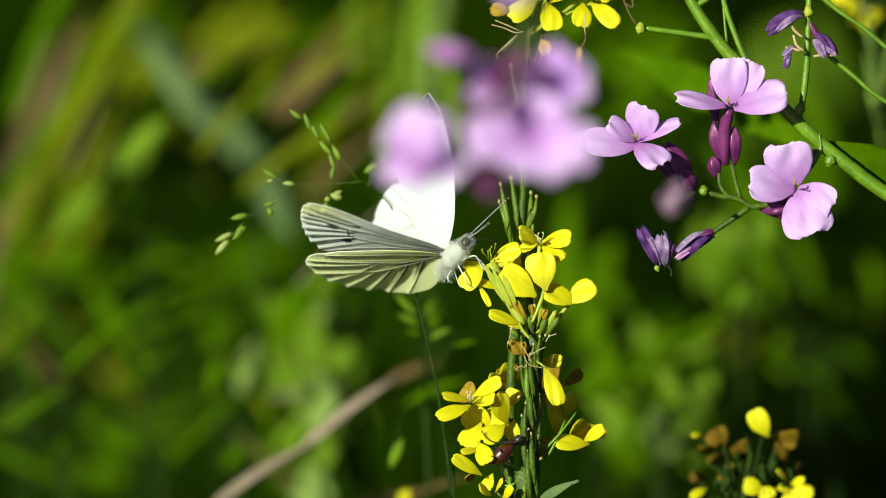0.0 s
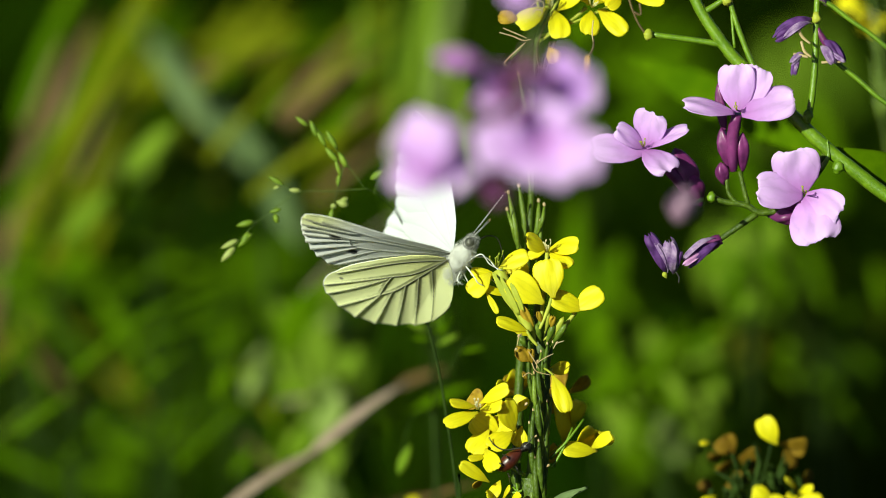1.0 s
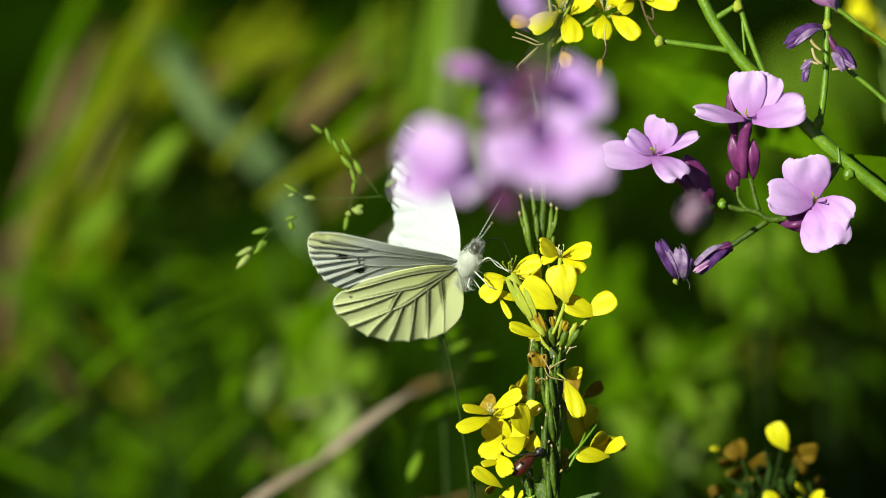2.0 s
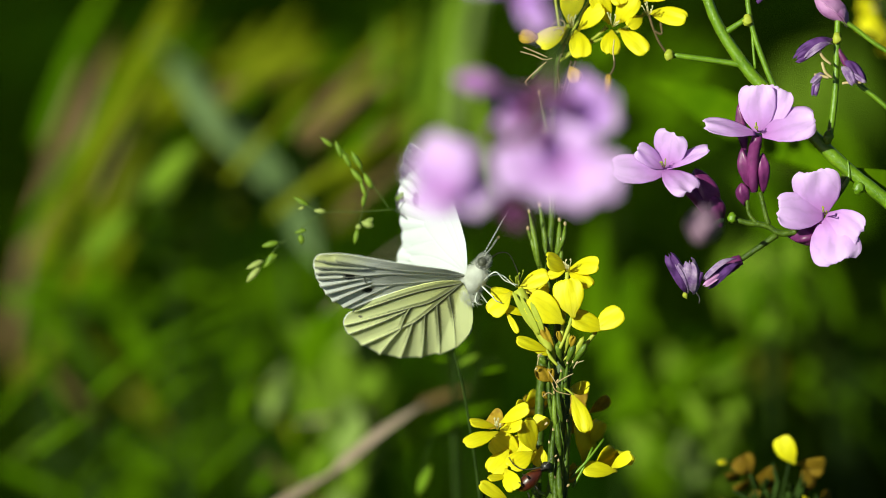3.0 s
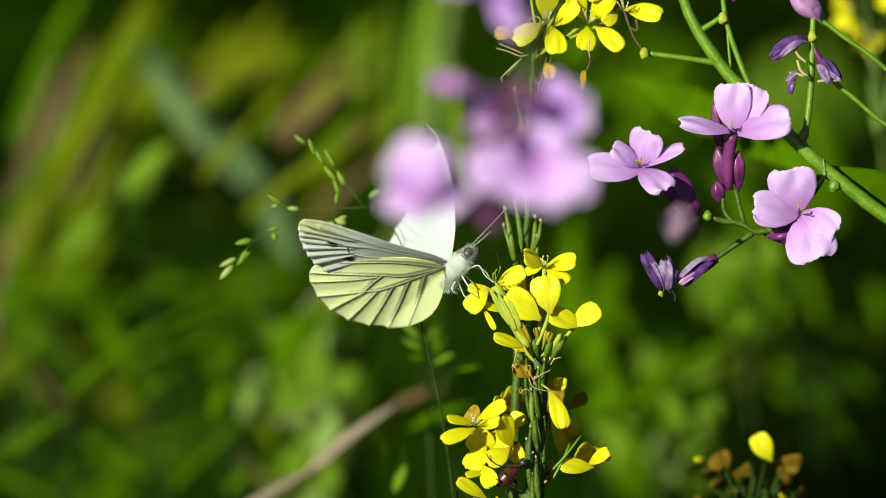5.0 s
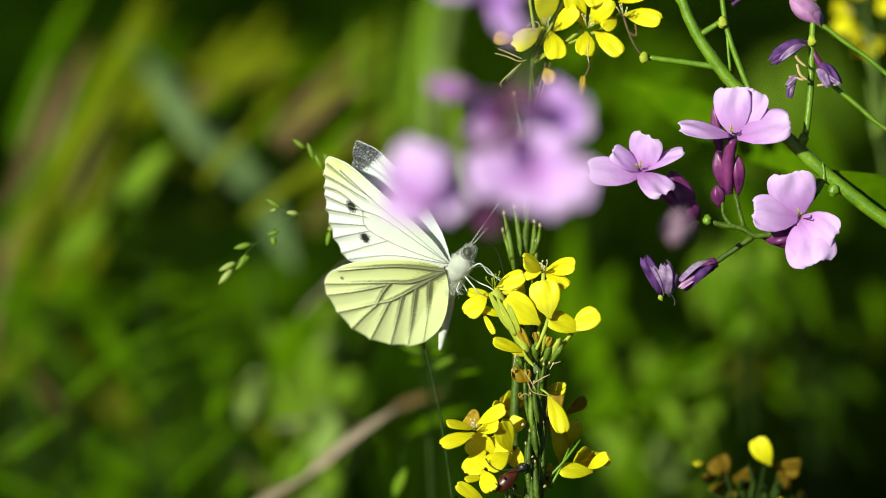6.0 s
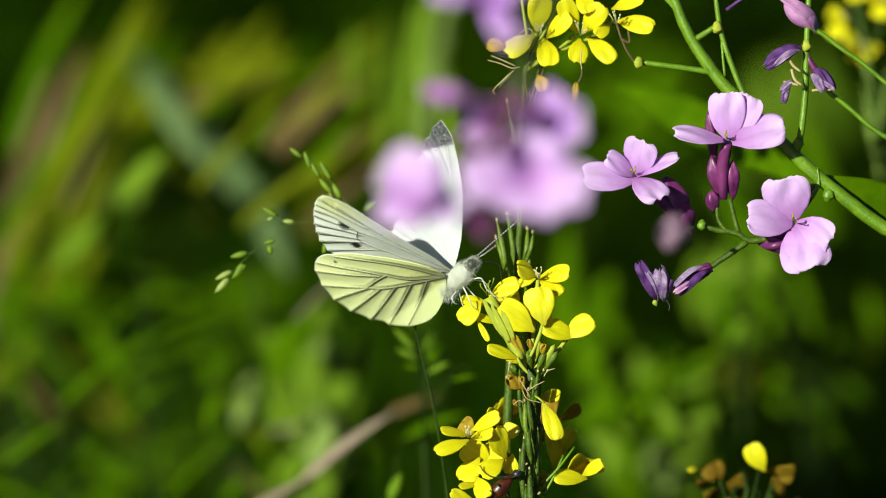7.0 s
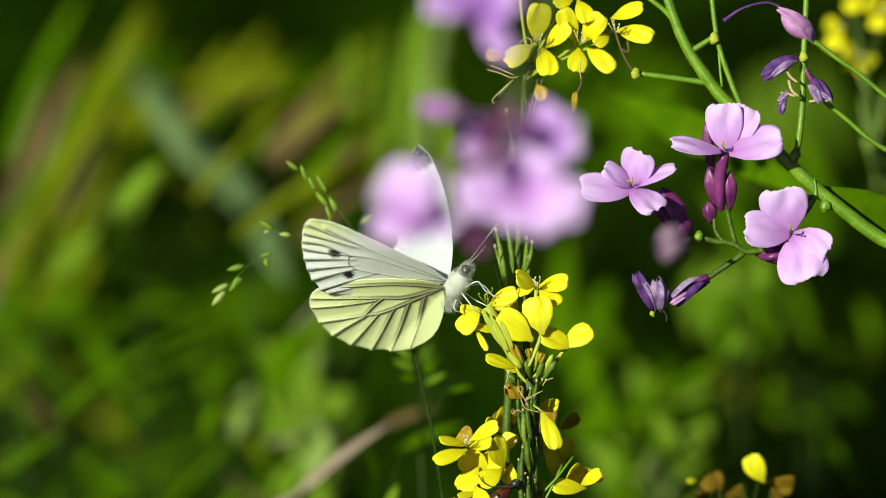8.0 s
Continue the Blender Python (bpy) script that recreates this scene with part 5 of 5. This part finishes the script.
FORE_VEINS = [[(0, 0), (12, 76), (16, 140), (20, 204), (21, 255)], [(0, 0), (0, 71), (-4, 144), (-23, 186)], [(0, 0), (-34, 82), (-53, 161), (-23, 186)], [(-23, 186), (-25, 235), (-43, 270)], [(-22, 180), (-45, 227), (-58, 261)], [(-31, 173), (-80, 246)],
              [(-47, 164), (-100, 228)], [(-52, 155), (-121, 207)], [(-42, 116), (-138, 181)], [(20, 179), (14, 239), (11, 282)], [(9, 187), (-6, 243), (-19, 279)], [(0, 0), (-65, 94), (-137, 163)]]
HIND_VEINS = [[(-4, -2), (-31, 52), (-63, 95), (-103, 135), (-132, 162)], [(-4, -2), (-65, 37), (-93, 71), (-129, 112), (-184, 171)], [(-4, -2), (-74, 27), (-134, 53), (-161, 73)], [(-93, 71), (-126, 74), (-161, 73)], [(-106, 77), (-155, 113), (-211, 158)], [(-161, 73), (-205, 102), (-244, 128)], [(-159, 71), (-213, 82), (-265, 90)], [(-139, 56), (-207, 53), (-266, 51)], [(-108, 41), (-181, 27), (-253, 15)], [(-74, 27), (-148, 7), (-228, -13)], [(-44, 12), (-114, -13), (-184, -32)]]
BODY_AXIS, BODY_BACK = Vector((0.424, 0.552, 0.718)), Vector((-0.712, 0.693, -0.113))


def build_wing(name, outline, veins, spots, tip_mark, under, upper, under_up, parent, label):
    """A thin corrugated wing in its own plane; the underside looks along +z when under_up is true."""
    k = UNIT
    ring = [Vector((p.x, p.y)) for p in spline([Vector((x, y, 0)) for x, y in outline + outline[:1]], 18)][:-1]
    centre = sum(ring, Vector((0, 0))) / len(ring)
    lines = []
    for v in veins:
        q = np.array([(p.x, p.y) for p in spline([Vector((x, y, 0)) for x, y in v], 5)])
        lines.append(q)
    seg_a = np.concatenate([q[:-1] for q in lines])
    seg_b = np.concatenate([q[1:] for q in lines])
    nr = 96
    pts = [centre]
    edge = [0.0]
    rnd = random.Random(5)
    for i in range(1, nr + 1):
        f = (i / nr) ** 0.8
        for p in ring:
            scallop = 1.0 if i < nr else 1.0 + rnd.uniform(-0.006, 0.006)
            pts.append(centre + (p - centre) * f * scallop)
            edge.append(f)
    P = np.array([(p.x, p.y) for p in pts])
    dist = np.full(len(P), 1e9)
    for a, b in zip(seg_a, seg_b):
        ab = b - a
        s = np.clip(((P - a) @ ab) / max(ab @ ab, 1e-9), 0, 1)
        dist = np.minimum(dist, np.hypot(*(P - (a + s[:, None] * ab)).T))
    sgn = 1 if under_up else -1

    def relief(p, d):
        """Height of the wing's skin over its plane: arch, ridged veins, pleats, and the fold along its inner or rear edge."""
        r = np.hypot(p[:, 0], p[:, 1]) / 290
        pleat = np.where(d < 10, d, 10 + 2 * np.tanh((d - 10) / 4))
        h = 0.55 * np.exp(-(d / 1.7) ** 2) + 7 * np.sin(np.pi * np.clip(r, 0, 1))
        if name == "hindwing":
            h += 0.8 * np.exp(-(d / 2.4) ** 2) - (0.03 + 0.25 * r) * pleat + 0.4 * (np.sqrt(np.clip(-p[:, 1] - 4, 0, None) ** 2 + 16) - 4)
        else:
            h += 0.2 * (np.sqrt(np.clip(-p[:, 0] - 30, 0, None) ** 2 + 100) - 10) * np.clip(r * 1.6 - 0.4, 0, 1) - 0.5 * np.clip(2.4 * r - 1.2, 0.0, 1) * pleat
        return h * sgn

    out = np.hypot(P[:, 0], P[:, 1]) / 290
    z = relief(P, dist)
    nrm = len(ring)
    verts = [(x * k, y * k, (zz + 0.7) * k) for (x, y), zz in zip(P, z)] + [(x * k, y * k, (zz - 0.7) * k) for (x, y), zz in zip(P, z)]
    faces, mats = [], []
    off = len(P)
    top_under = 0 if under_up else 1
    for side in (0, 1):
        o = side * off
        mi = top_under if side == 0 else 1 - top_under
        for j in range(nrm):
            tri = (o, o + 1 + j, o + 1 + (j + 1) % nrm)
            faces.append(tri if side == 0 else tri[::-1])
            mats.append(mi)
        for i in range(nr - 1):
            for j in range(nrm):
                a, b = o + 1 + i * nrm + j, o + 1 + i * nrm + (j + 1) % nrm
                quad = (a, a + nrm, b + nrm, b)
                faces.append(quad if side == 0 else quad[::-1])
                mats.append(mi)
    last = 1 + (nr - 1) * nrm
    for j in range(nrm):
        a, b = last + j, last + (j + 1) % nrm
        faces.append((a, a + off, b + off, b))
        mats.append(top_under)
    me = bpy.data.meshes.new(name)
    me.from_pydata(verts, [], faces)
    me.materials.append(under)
    me.materials.append(upper)
    me.polygons.foreach_set("material_index", mats)
    me.polygons.foreach_set("use_smooth", [True] * len(faces))
    dust = np.exp(-(dist / 3.0) ** 2) * 0.75 * np.clip(out * 2.2 - 1.0, 0.04, 1) if name == "forewing" else np.exp(-((dist - 3.0) / 3.0) ** 2) * 0.6 * np.clip(1.5 - 1.45 * out, 0.12, 1) * np.clip(1 + P[:, 1] / 30, 0.15, 1)
    dust = dust + (0.1 if name == "forewing" else 0.33 * np.clip(1.2 - out, 0, 1) * np.clip(1 + P[:, 1] / 30, 0.2, 1)) * np.exp(-(dist / 18.0) ** 2)
    dust += 0.35 * np.clip(1 - out * 3.0, 0, 1)
    mark = np.zeros(len(P))
    for sx, sy, sr in spots:
        mark = np.maximum(mark, np.clip(1.25 - np.hypot(P[:, 0] - sx, P[:, 1] - sy) / sr, 0, 1) * 0.8)
    e = np.array(edge)
    if tip_mark:
        mark = np.maximum(mark, np.clip((P[:, 1] + 0.30 * P[:, 0] - 226) / 24, 0, 1) * 0.62 * (P[:, 0] > -90))
    rim = np.clip((out - 0.66) * 4, 0, 1) * np.clip((P[:, 0] + 60) / 60, 0, 1) if name == "forewing" else np.clip(1 - out * 2.2, 0, 1) * np.clip(1 + P[:, 1] / 12, 0, 1)
    for key, values in (("dust", dust), ("mark", mark), ("rim", rim)):
        layer = me.attributes.new(key, "FLOAT", "POINT")
        layer.data.foreach_set("value", np.concatenate([values, values]).astype(np.float32))
    me.update()
    ob = new(name, me)
    ob.parent = parent
    tagged(ob, label)
    # short pale fringe of scales round the margin
    bm = bmesh.new()
    rim_z = relief(np.array([(p.x, p.y) for p in ring]), dist[-nrm:])
    for j, p in enumerate(ring):
        if p.length < 120:
            continue
        o = (p - centre).normalized()
        t = Vector((-o.y, o.x))
        ln = rnd.uniform(0.8, 2.4)
        q = [p + t * 1.2, p - t * 1.2, p + o * ln + t * rnd.uniform(-1, 1)]
        lo = [bm.verts.new((c.x * k, c.y * k, (rim_z[j] - 0.4) * k)) for c in q]
        hi = [bm.verts.new((c.x * k, c.y * k, (rim_z[j] + 0.4) * k)) for c in q]
        for f in (hi, lo[::-1], (lo[1], lo[2], hi[2], hi[1]), (lo[2], lo[0], hi[0], hi[2])):
            bm.faces.new(f)
    part("fringe", bm, M["white_scale"], None).parent = ob
    # raised veins on the outer side
    for q in lines:
        path = [Vector((x * k, y * k, (h + 0.5 * sgn) * k)) for (x, y), h in zip(q, relief(q, np.zeros(len(q))))]
        v_ob = part("vein", tube_into(bmesh.new(), path, [0.6 * k, 0.65 * k, 0.6 * k], steps=1, sides=6), M["vein"], None)
        v_ob.parent = ob
    return ob


def build_butterfly():
    """Its own space: right, up, towards the viewer from the wing root."""
    k = UNIT
    b = new("butterfly")
    b.empty_display_size = 0.01
    tagged(b, "white butterfly with grey-veined wings feeding on mustard", "butterfly")

    def L(x, y, z=0.0):
        return Vector((x, y, z)) * k

    def keep(ob):
        ob.parent = b
        return ob

    thorax = bmesh.new()
    drop_into(thorax, L(-4, -32, -26), L(34, 16, 24), 40 * k, sides=18, rows=14, blunt=0.5)
    keep(part("thorax", thorax, M["fuzz"], None, "furry grey-white thorax"))
    abd = bmesh.new()
    tube_into(abd, [L(0, 0, 0), L(0, -50, 0), L(0, -95, 2), L(0, -150, 3)], [12 * k, 13 * k, 12 * k, 11 * k, 8 * k, 3 * k], steps=8, sides=14, wobble=0.06)
    abdomen = keep(part("abdomen", abd, M["white_scale"], None, "slim pale abdomen"))
    head = bmesh.new()
    drop_into(head, L(20, 6, 14), L(45, 25, 26), 25 * k, sides=16, rows=12, blunt=0.5)
    hd = keep(part("head", head, M["fuzz_dark"], None, "furry head"))
    for ex, ey, ez, s in ((32, 18, 32, 8.5), (38, 24, 9, 8.5)):
        bm = bmesh.new()
        bmesh.ops.create_uvsphere(bm, u_segments=16, v_segments=12, radius=s * k, matrix=Matrix.Translation(L(ex, ey, ez)))
        ob = part("eye", bm, M["eye"], None, "round pale green compound eye")
        ob.parent = hd
    # hair
    rnd = random.Random(11)
    for nm, n_h, mat in (("pale_hair", 5200, "fuzz"), ("grey_hair", 700, "fuzz_dark")):
        bm = bmesh.new()
        for _ in range(n_h):
            zone = rnd.random() if mat == "fuzz" else 0.7
            if zone < 0.62:
                c, r, out_len = L(14, -9, -1) + (BODY_AXIS * rnd.uniform(-34, 26)) * k, 18 * k, rnd.uniform(3, 9)
            elif zone < 0.8:
                c, r, out_len = L(34, 17, 20) + (BODY_AXIS * rnd.uniform(-6, 9)) * k, 11 * k, rnd.uniform(3, 7)
            else:
                c, r, out_len = L(2, -34, -18) + L(rnd.uniform(-6, 6), rnd.uniform(-10, 12)), 13 * k, rnd.uniform(4, 10)
            d = Vector((rnd.gauss(0, 1), rnd.gauss(0, 1), rnd.gauss(0, 1))).normalized()
            flow = (d + Vector((-0.15, -0.35, 0)) + Vector((rnd.gauss(0, .25), rnd.gauss(0, .25), rnd.gauss(0, .25)))).normalized()
            a = c + d * r
            side = flow.cross(Vector((0.2, 0.5, 0.8))).normalized() * 0.3 * k
            o2 = flow.cross(side).normalized() * 0.3 * k
            t = a + flow * out_len * k
            v = [bm.verts.new(a + side), bm.verts.new(a - side * 0.5 + o2), bm.verts.new(a - side * 0.5 - o2), bm.verts.new(t)]
            for f in ((0, 1, 3), (1, 2, 3), (2, 0, 3)):
                bm.faces.new([v[i] for i in f])
        keep(part(nm, bm, M[mat], None))
    # banded antennae with pale clubs
    for path in ([L(36, 30, 18), L(56, 54, 4), L(74, 76, -10), L(94, 100, -24)], [L(38, 28, 26), L(50, 38, 50), L(58, 46, 76), L(66, 54, 104)]):
        line = spline(path, 11)
        dark, pale = bmesh.new(), bmesh.new()
        for i, (p0, p1) in enumerate(zip(line, line[1:])):
            tube_into(dark if i % 2 else pale, [p0, p1], [1.25 * k, 1.25 * k], steps=1, sides=7)
        drop_into(dark, line[-2], line[-1] + (line[-1] - line[-2]) * 2.0, 5.4 * k, sides=8, rows=6)
        an = keep(part("antenna", dark, M["black"], None, "banded antenna with a club tip"))
        ob = part("band", pale, M["white_scale"], None)
        ob.parent = an
        bm = drop_into(bmesh.new(), line[-1] + (line[-1] - line[-2]) * 1.5, line[-1] + (line[-1] - line[-2]) * 2.5, 4.0 * k, sides=8, rows=5)
        ob = part("club_tip", bm, M["dry"], None)
        ob.parent = an
    keep(part("proboscis", tube_into(bmesh.new(), [L(46, 20, 22), L(62, 28, 18), L(80, 24, 10), L(88, 2, 2), L(94, -30, -4)], [1.4 * k, 1.1 * k, 0.9 * k], steps=8, sides=7), M["black"], None))
    for path in ([L(30, -14, 14), L(52, -4, 22), L(66, -22, 20), L(88, -34, 10)], [L(24, -24, 10), L(38, -44, 26), L(44, -54, 24), L(54, -60, 14)], [L(14, -34, 8), L(8, -46, 22), L(12, -54, 24), L(18, -56, 18)],
                 [L(32, -10, -10), L(60, -10, -18), L(78, -30, -16), L(96, -44, -10)], [L(26, -20, -12), L(46, -36, -22), L(64, -46, -20), L(74, -54, -12)], [L(16, -30, -14), L(30, -58, -24), L(40, -62, -20), L(48, -66, -12)]):
        keep(part("leg", tube_into(bmesh.new(), path, [1.5 * k, 1.2 * k, 1.0 * k, 0.8 * k], steps=6, sides=7), M["white_scale"], None))
    spots = [(-36, 207, 18), (-76, 158, 16)]
    wings = {}
    wings["near_fore"] = build_wing("forewing", FORE, FORE_VEINS, spots, False, M["fore_under"], M["upper"], True, b, "white forewing underside with two dark spots")
    wings["near_hind"] = build_wing("hindwing", HIND, HIND_VEINS, [(-150, 150, 6)], False, M["hind_under"], M["upper"], True, b, "yellowish hindwing underside with grey-dusted veins")
    wings["far_fore"] = build_wing("forewing", FORE, FORE_VEINS, spots[:1], True, M["fore_under"], M["upper"], False, b, "bright white forewing upperside with dark grey tip")
    wings["far_hind"] = build_wing("hindwing", [(x * 0.93, max(y, -3) * 0.93) for x, y in HIND if y > -30], HIND_VEINS[:9], [], False, M["hind_under"], M["upper"], False, b, "white hindwing upperside")
    wings["abdomen"] = abdomen
    return b, wings


butterfly, wings = build_butterfly()


def build_beetle():
    k = UNIT
    w = -0.003
    p = thing("beetle", at(895, 815, w), "small red beetle among the yellow petals, darkened for shade", "beetle")
    body = drop("body", at(868, 822, w), at(912, 782, w), 28 * k, M["beetle"], p, blunt=0.45, sides=14, rows=12)
    part("head", drop_into(bmesh.new(), at(906, 788, w), at(926, 772, w), 18 * k), M["black"], p)
    for pts in (((912, 780), (880, 784), (862, 776), (852, 762)), ((918, 776), (925, 768), (930, 760))):
        part("antenna", tube_into(bmesh.new(), [at(x, y, w - 0.002) for x, y in pts], [1.2 * k, 1.0 * k], sides=6), M["black"], p)
    for x0, y0, x1, y1 in ((880, 818, 866, 806), (892, 806, 876, 792), (898, 812, 906, 828), (886, 826, 890, 842)):
        part("leg", tube_into(bmesh.new(), [at(x0, y0, w), at((x0 + x1) / 2, (y0 + y1) / 2 - 3, w - 0.002), at(x1, y1, w)], [1.5 * k, 1.2 * k], sides=6), M["black"], p)
    return p


beetle = build_beetle()

# ---------------------------------------------------------------- what moves
SWAY = {
    "mustard": [(0, 0.0, 0.0), (0.5, -1.6, 1.0), (1, -0.5, 1.1), (1.5, 4.9, -2.0), (3, -1.0, -0.1), (3.5, -2.0, -0.3), (4, -0.7, -0.5), (4.5, 1.6, -3.6), (6, 0.8, -2.8), (6.5, -0.8, 0.3), (7, 0.2, 0.4), (7.5, -3.8, -1.6), (8, 2.6, -2.3)],
    "back": [(0, 0.0, 0.0), (0.5, -3.2, 1.1), (1, 0.0, 2.6), (1.5, 3.4, -2.0), (3, 0.5, 0.4), (3.5, -1.6, 1.7), (4, 2.3, 1.5), (4.5, 1.6, -3.1), (6, -0.2, -1.3), (6.5, -0.8, 1.8), (7, -3.0, 1.9), (7.5, -0.8, 0.5), (8, 0.6, -0.8)],
    "near": [(0, 0.0, 0.0), (0.5, 0.8, -0.4), (1, 0.0, 1.1), (1.5, -2.8, 2.6), (3, -1.7, 5.0), (3.5, 0.8, 1.0), (4, 0.1, 1.6), (4.5, -3.0, 9.2), (6, -5.5, 11.0), (6.5, -6.2, 14.0), (7, -5.2, 11.1), (7.5, -6.1, 11.2), (8, -8.6, 18.4)],
    "grass": [(0, 0.0, 0.0), (0.5, 1.4, 2.6), (1, -3.1, 1.1), (1.5, 3.4, 2.6), (3, 5.1, 2.0), (3.5, 3.1, -1.3), (4, 6.9, 3.1), (4.5, 3.1, 0.0), (6, -0.2, 0.3), (6.5, 3.8, 7.9), (7, 3.2, 6.5), (7.5, 0.7, 9.7), (8, 2.0, 10.0)],
    "low": [(0, 0.0, 0.0), (0.5, -1.6, 1.1), (1, 1.5, 2.6), (1.5, 1.9, 1.0), (3, -2.5, 0.4), (3.5, -4.5, 0.2), (4, -0.7, 1.5), (4.5, -1.4, -1.6), (6, -1.7, -1.3), (6.5, -2.2, 1.7), (7, -2.8, 0.3), (7.5, -0.8, -1.1), (8, 0.6, 0.7)],
}
# seconds, wing root on the view grid, body turn, then lift, sweep and twist in degrees of the near forewing, the near hindwing and the far wings
FLIGHT = [
    (0, 790.0, 443.0, -7.0, (46, 0, -21), (49, 2, -16), (30, -9, 3)),
    (0.25, 790.0, 443.0, -7.0, (46, 0, -21), (49, 2, -16), (30, -9, 3)),
    (0.5, 783.8, 438.9, 4.5, (39, 1, -21), (35, 6, -10), (40, -4, 4)),
    (1, 786.2, 436.8, 1.8, (40, 1, -21), (34, 6, -8), (37, 0, 7)),
    (1.5, 783.9, 437.7, 9.0, (37, -3, -18), (31, 3, -7), (37, 0, 10)),
    (3, 775.0, 439.9, 10.2, (40, -1, -16), (33, 6, -7), (38, 2, 9)),
    (3.5, 775.7, 443.6, 12.4, (36, -2, -19), (28, 1, -8), (40, -1, 8)),
    (4, 777.8, 434.0, -0.3, (49, 1, -15), (39, 8, -4), (34, 6, 5)),
    (4.5, 789.4, 427.1, -4.2, (46, 5, -17), (39, 11, -5), (37, 6, 2)),
    (4.7, 787.6, 420.9, -5.6, (45, 5, -18), (37, 4, -5), (39, 6, 1)),
    (5.8, 791.5, 416.4, 4.3, (27, -1, -7), (24, -2, -5), (38, 2, 5)),
    (6, 790.7, 415.2, 4.5, (0, 3, -5), (17, 2, -4), (18, 5, 0)),
    (6.1, 796.2, 412.6, -0.3, (45, -11, -16), (43, 4, -8), (50, -6, 12)),
    (6.2, 799.7, 407.0, -4.2, (63, -16, -4), (60, 16, -7), (59, 0, 17)),
    (6.3, 795.2, 418.3, 0.9, (35, -2, 5), (40, 5, -2), (41, 8, -8)),
    (6.4, 790.7, 425.7, -0.3, (13, 10, -8), (21, 6, -4), (12, 11, -2)),
    (6.6, 792.6, 418.9, -9.5, (22, 8, -7), (25, -1, -4), (12, 8, 11)),
    (6.8, 798.5, 421.5, -9.5, (30, 2, -12), (31, -2, -7), (21, 0, 6)),
    (7, 803.3, 419.1, -9.6, (37, -3, -20), (33, -1, -10), (34, -3, 3)),
    (7.5, 795.4, 415.5, 0.9, (33, -3, -6), (29, -2, -6), (42, 5, -3)),
    (8, 801.2, 416.6, 2.5, (33, -5, -9), (30, -4, -6), (42, 3, 6)),
]


def wing_pose(lift, sweep, twist, z=0.0):
    """A wing raised by lift about the body axis and swept in its own plane."""
    a = BODY_AXIS.normalized()
    n = (BODY_BACK - a * BODY_BACK.dot(a)).normalized()
    m = Matrix.Rotation(radians(lift), 3, a) @ n
    rot = Matrix((a, m, a.cross(m))).transposed().to_4x4()
    return Matrix.Translation(a.cross(n) * z * UNIT) @ rot @ Matrix.Rotation(radians(twist), 4, "Y") @ Matrix.Rotation(radians(sweep), 4, "Z")


def motions():
    for ob, key, w in ((mustard, "mustard", 0), (back_mustard, "back", 0.009), (near_rocket, "near", -0.132), (panicle, "grass", 0.015), (low_mustard, "low", 0.03), (beetle, "mustard", 0)):
        base = Vector(ob["base"])
        k = unit(w)
        walk(ob, [(t, Matrix.Translation(base + RIGHT * (dx * k) - UP * (dy * k))) for t, dx, dy in SWAY[key]])
    rows = []
    for t, x, y, turn_deg, *_ in FLIGHT:
        rows.append((t, Matrix.Translation(at(x, y, -0.001)) @ BASIS.to_4x4() @ Matrix.Rotation(radians(turn_deg), 4, "Z")))
    walk(butterfly, rows)
    walk(wings["near_fore"], [(r[0], wing_pose(*r[4], 1)) for r in FLIGHT])
    walk(wings["near_hind"], [(r[0], wing_pose(r[5][0] - 2, r[5][1], r[5][2], 19)) for r in FLIGHT])
    walk(wings["far_fore"], [(r[0], wing_pose(-r[6][0], r[6][1], r[6][2], -4)) for r in FLIGHT])
    walk(wings["far_hind"], [(r[0], wing_pose(-r[6][0] - 1, r[6][1] * 0.5 - (10 if r[0] < 0.3 else -10 if 6.15 < r[0] < 6.25 else 8), r[6][2] * 0.6, -8)) for r in FLIGHT])
    swing = [(0.0, -42, -56), (5.2, -42, -56), (5.8, -18, -26), (6.0, -14, -20), (6.1, -26, -26), (6.2, -34, -40), (6.3, -30, -40), (6.4, -27, -42), (6.6, -42, -56), (8.0, -42, -56)]
    walk(wings["abdomen"], [(t, Matrix.Translation(Vector((4, -14, -56)) * UNIT) @ Matrix.Rotation(radians(rz), 4, "Z") @ Matrix.Rotation(radians(-rx), 4, "X")) for t, rz, rx in swing])


motions()
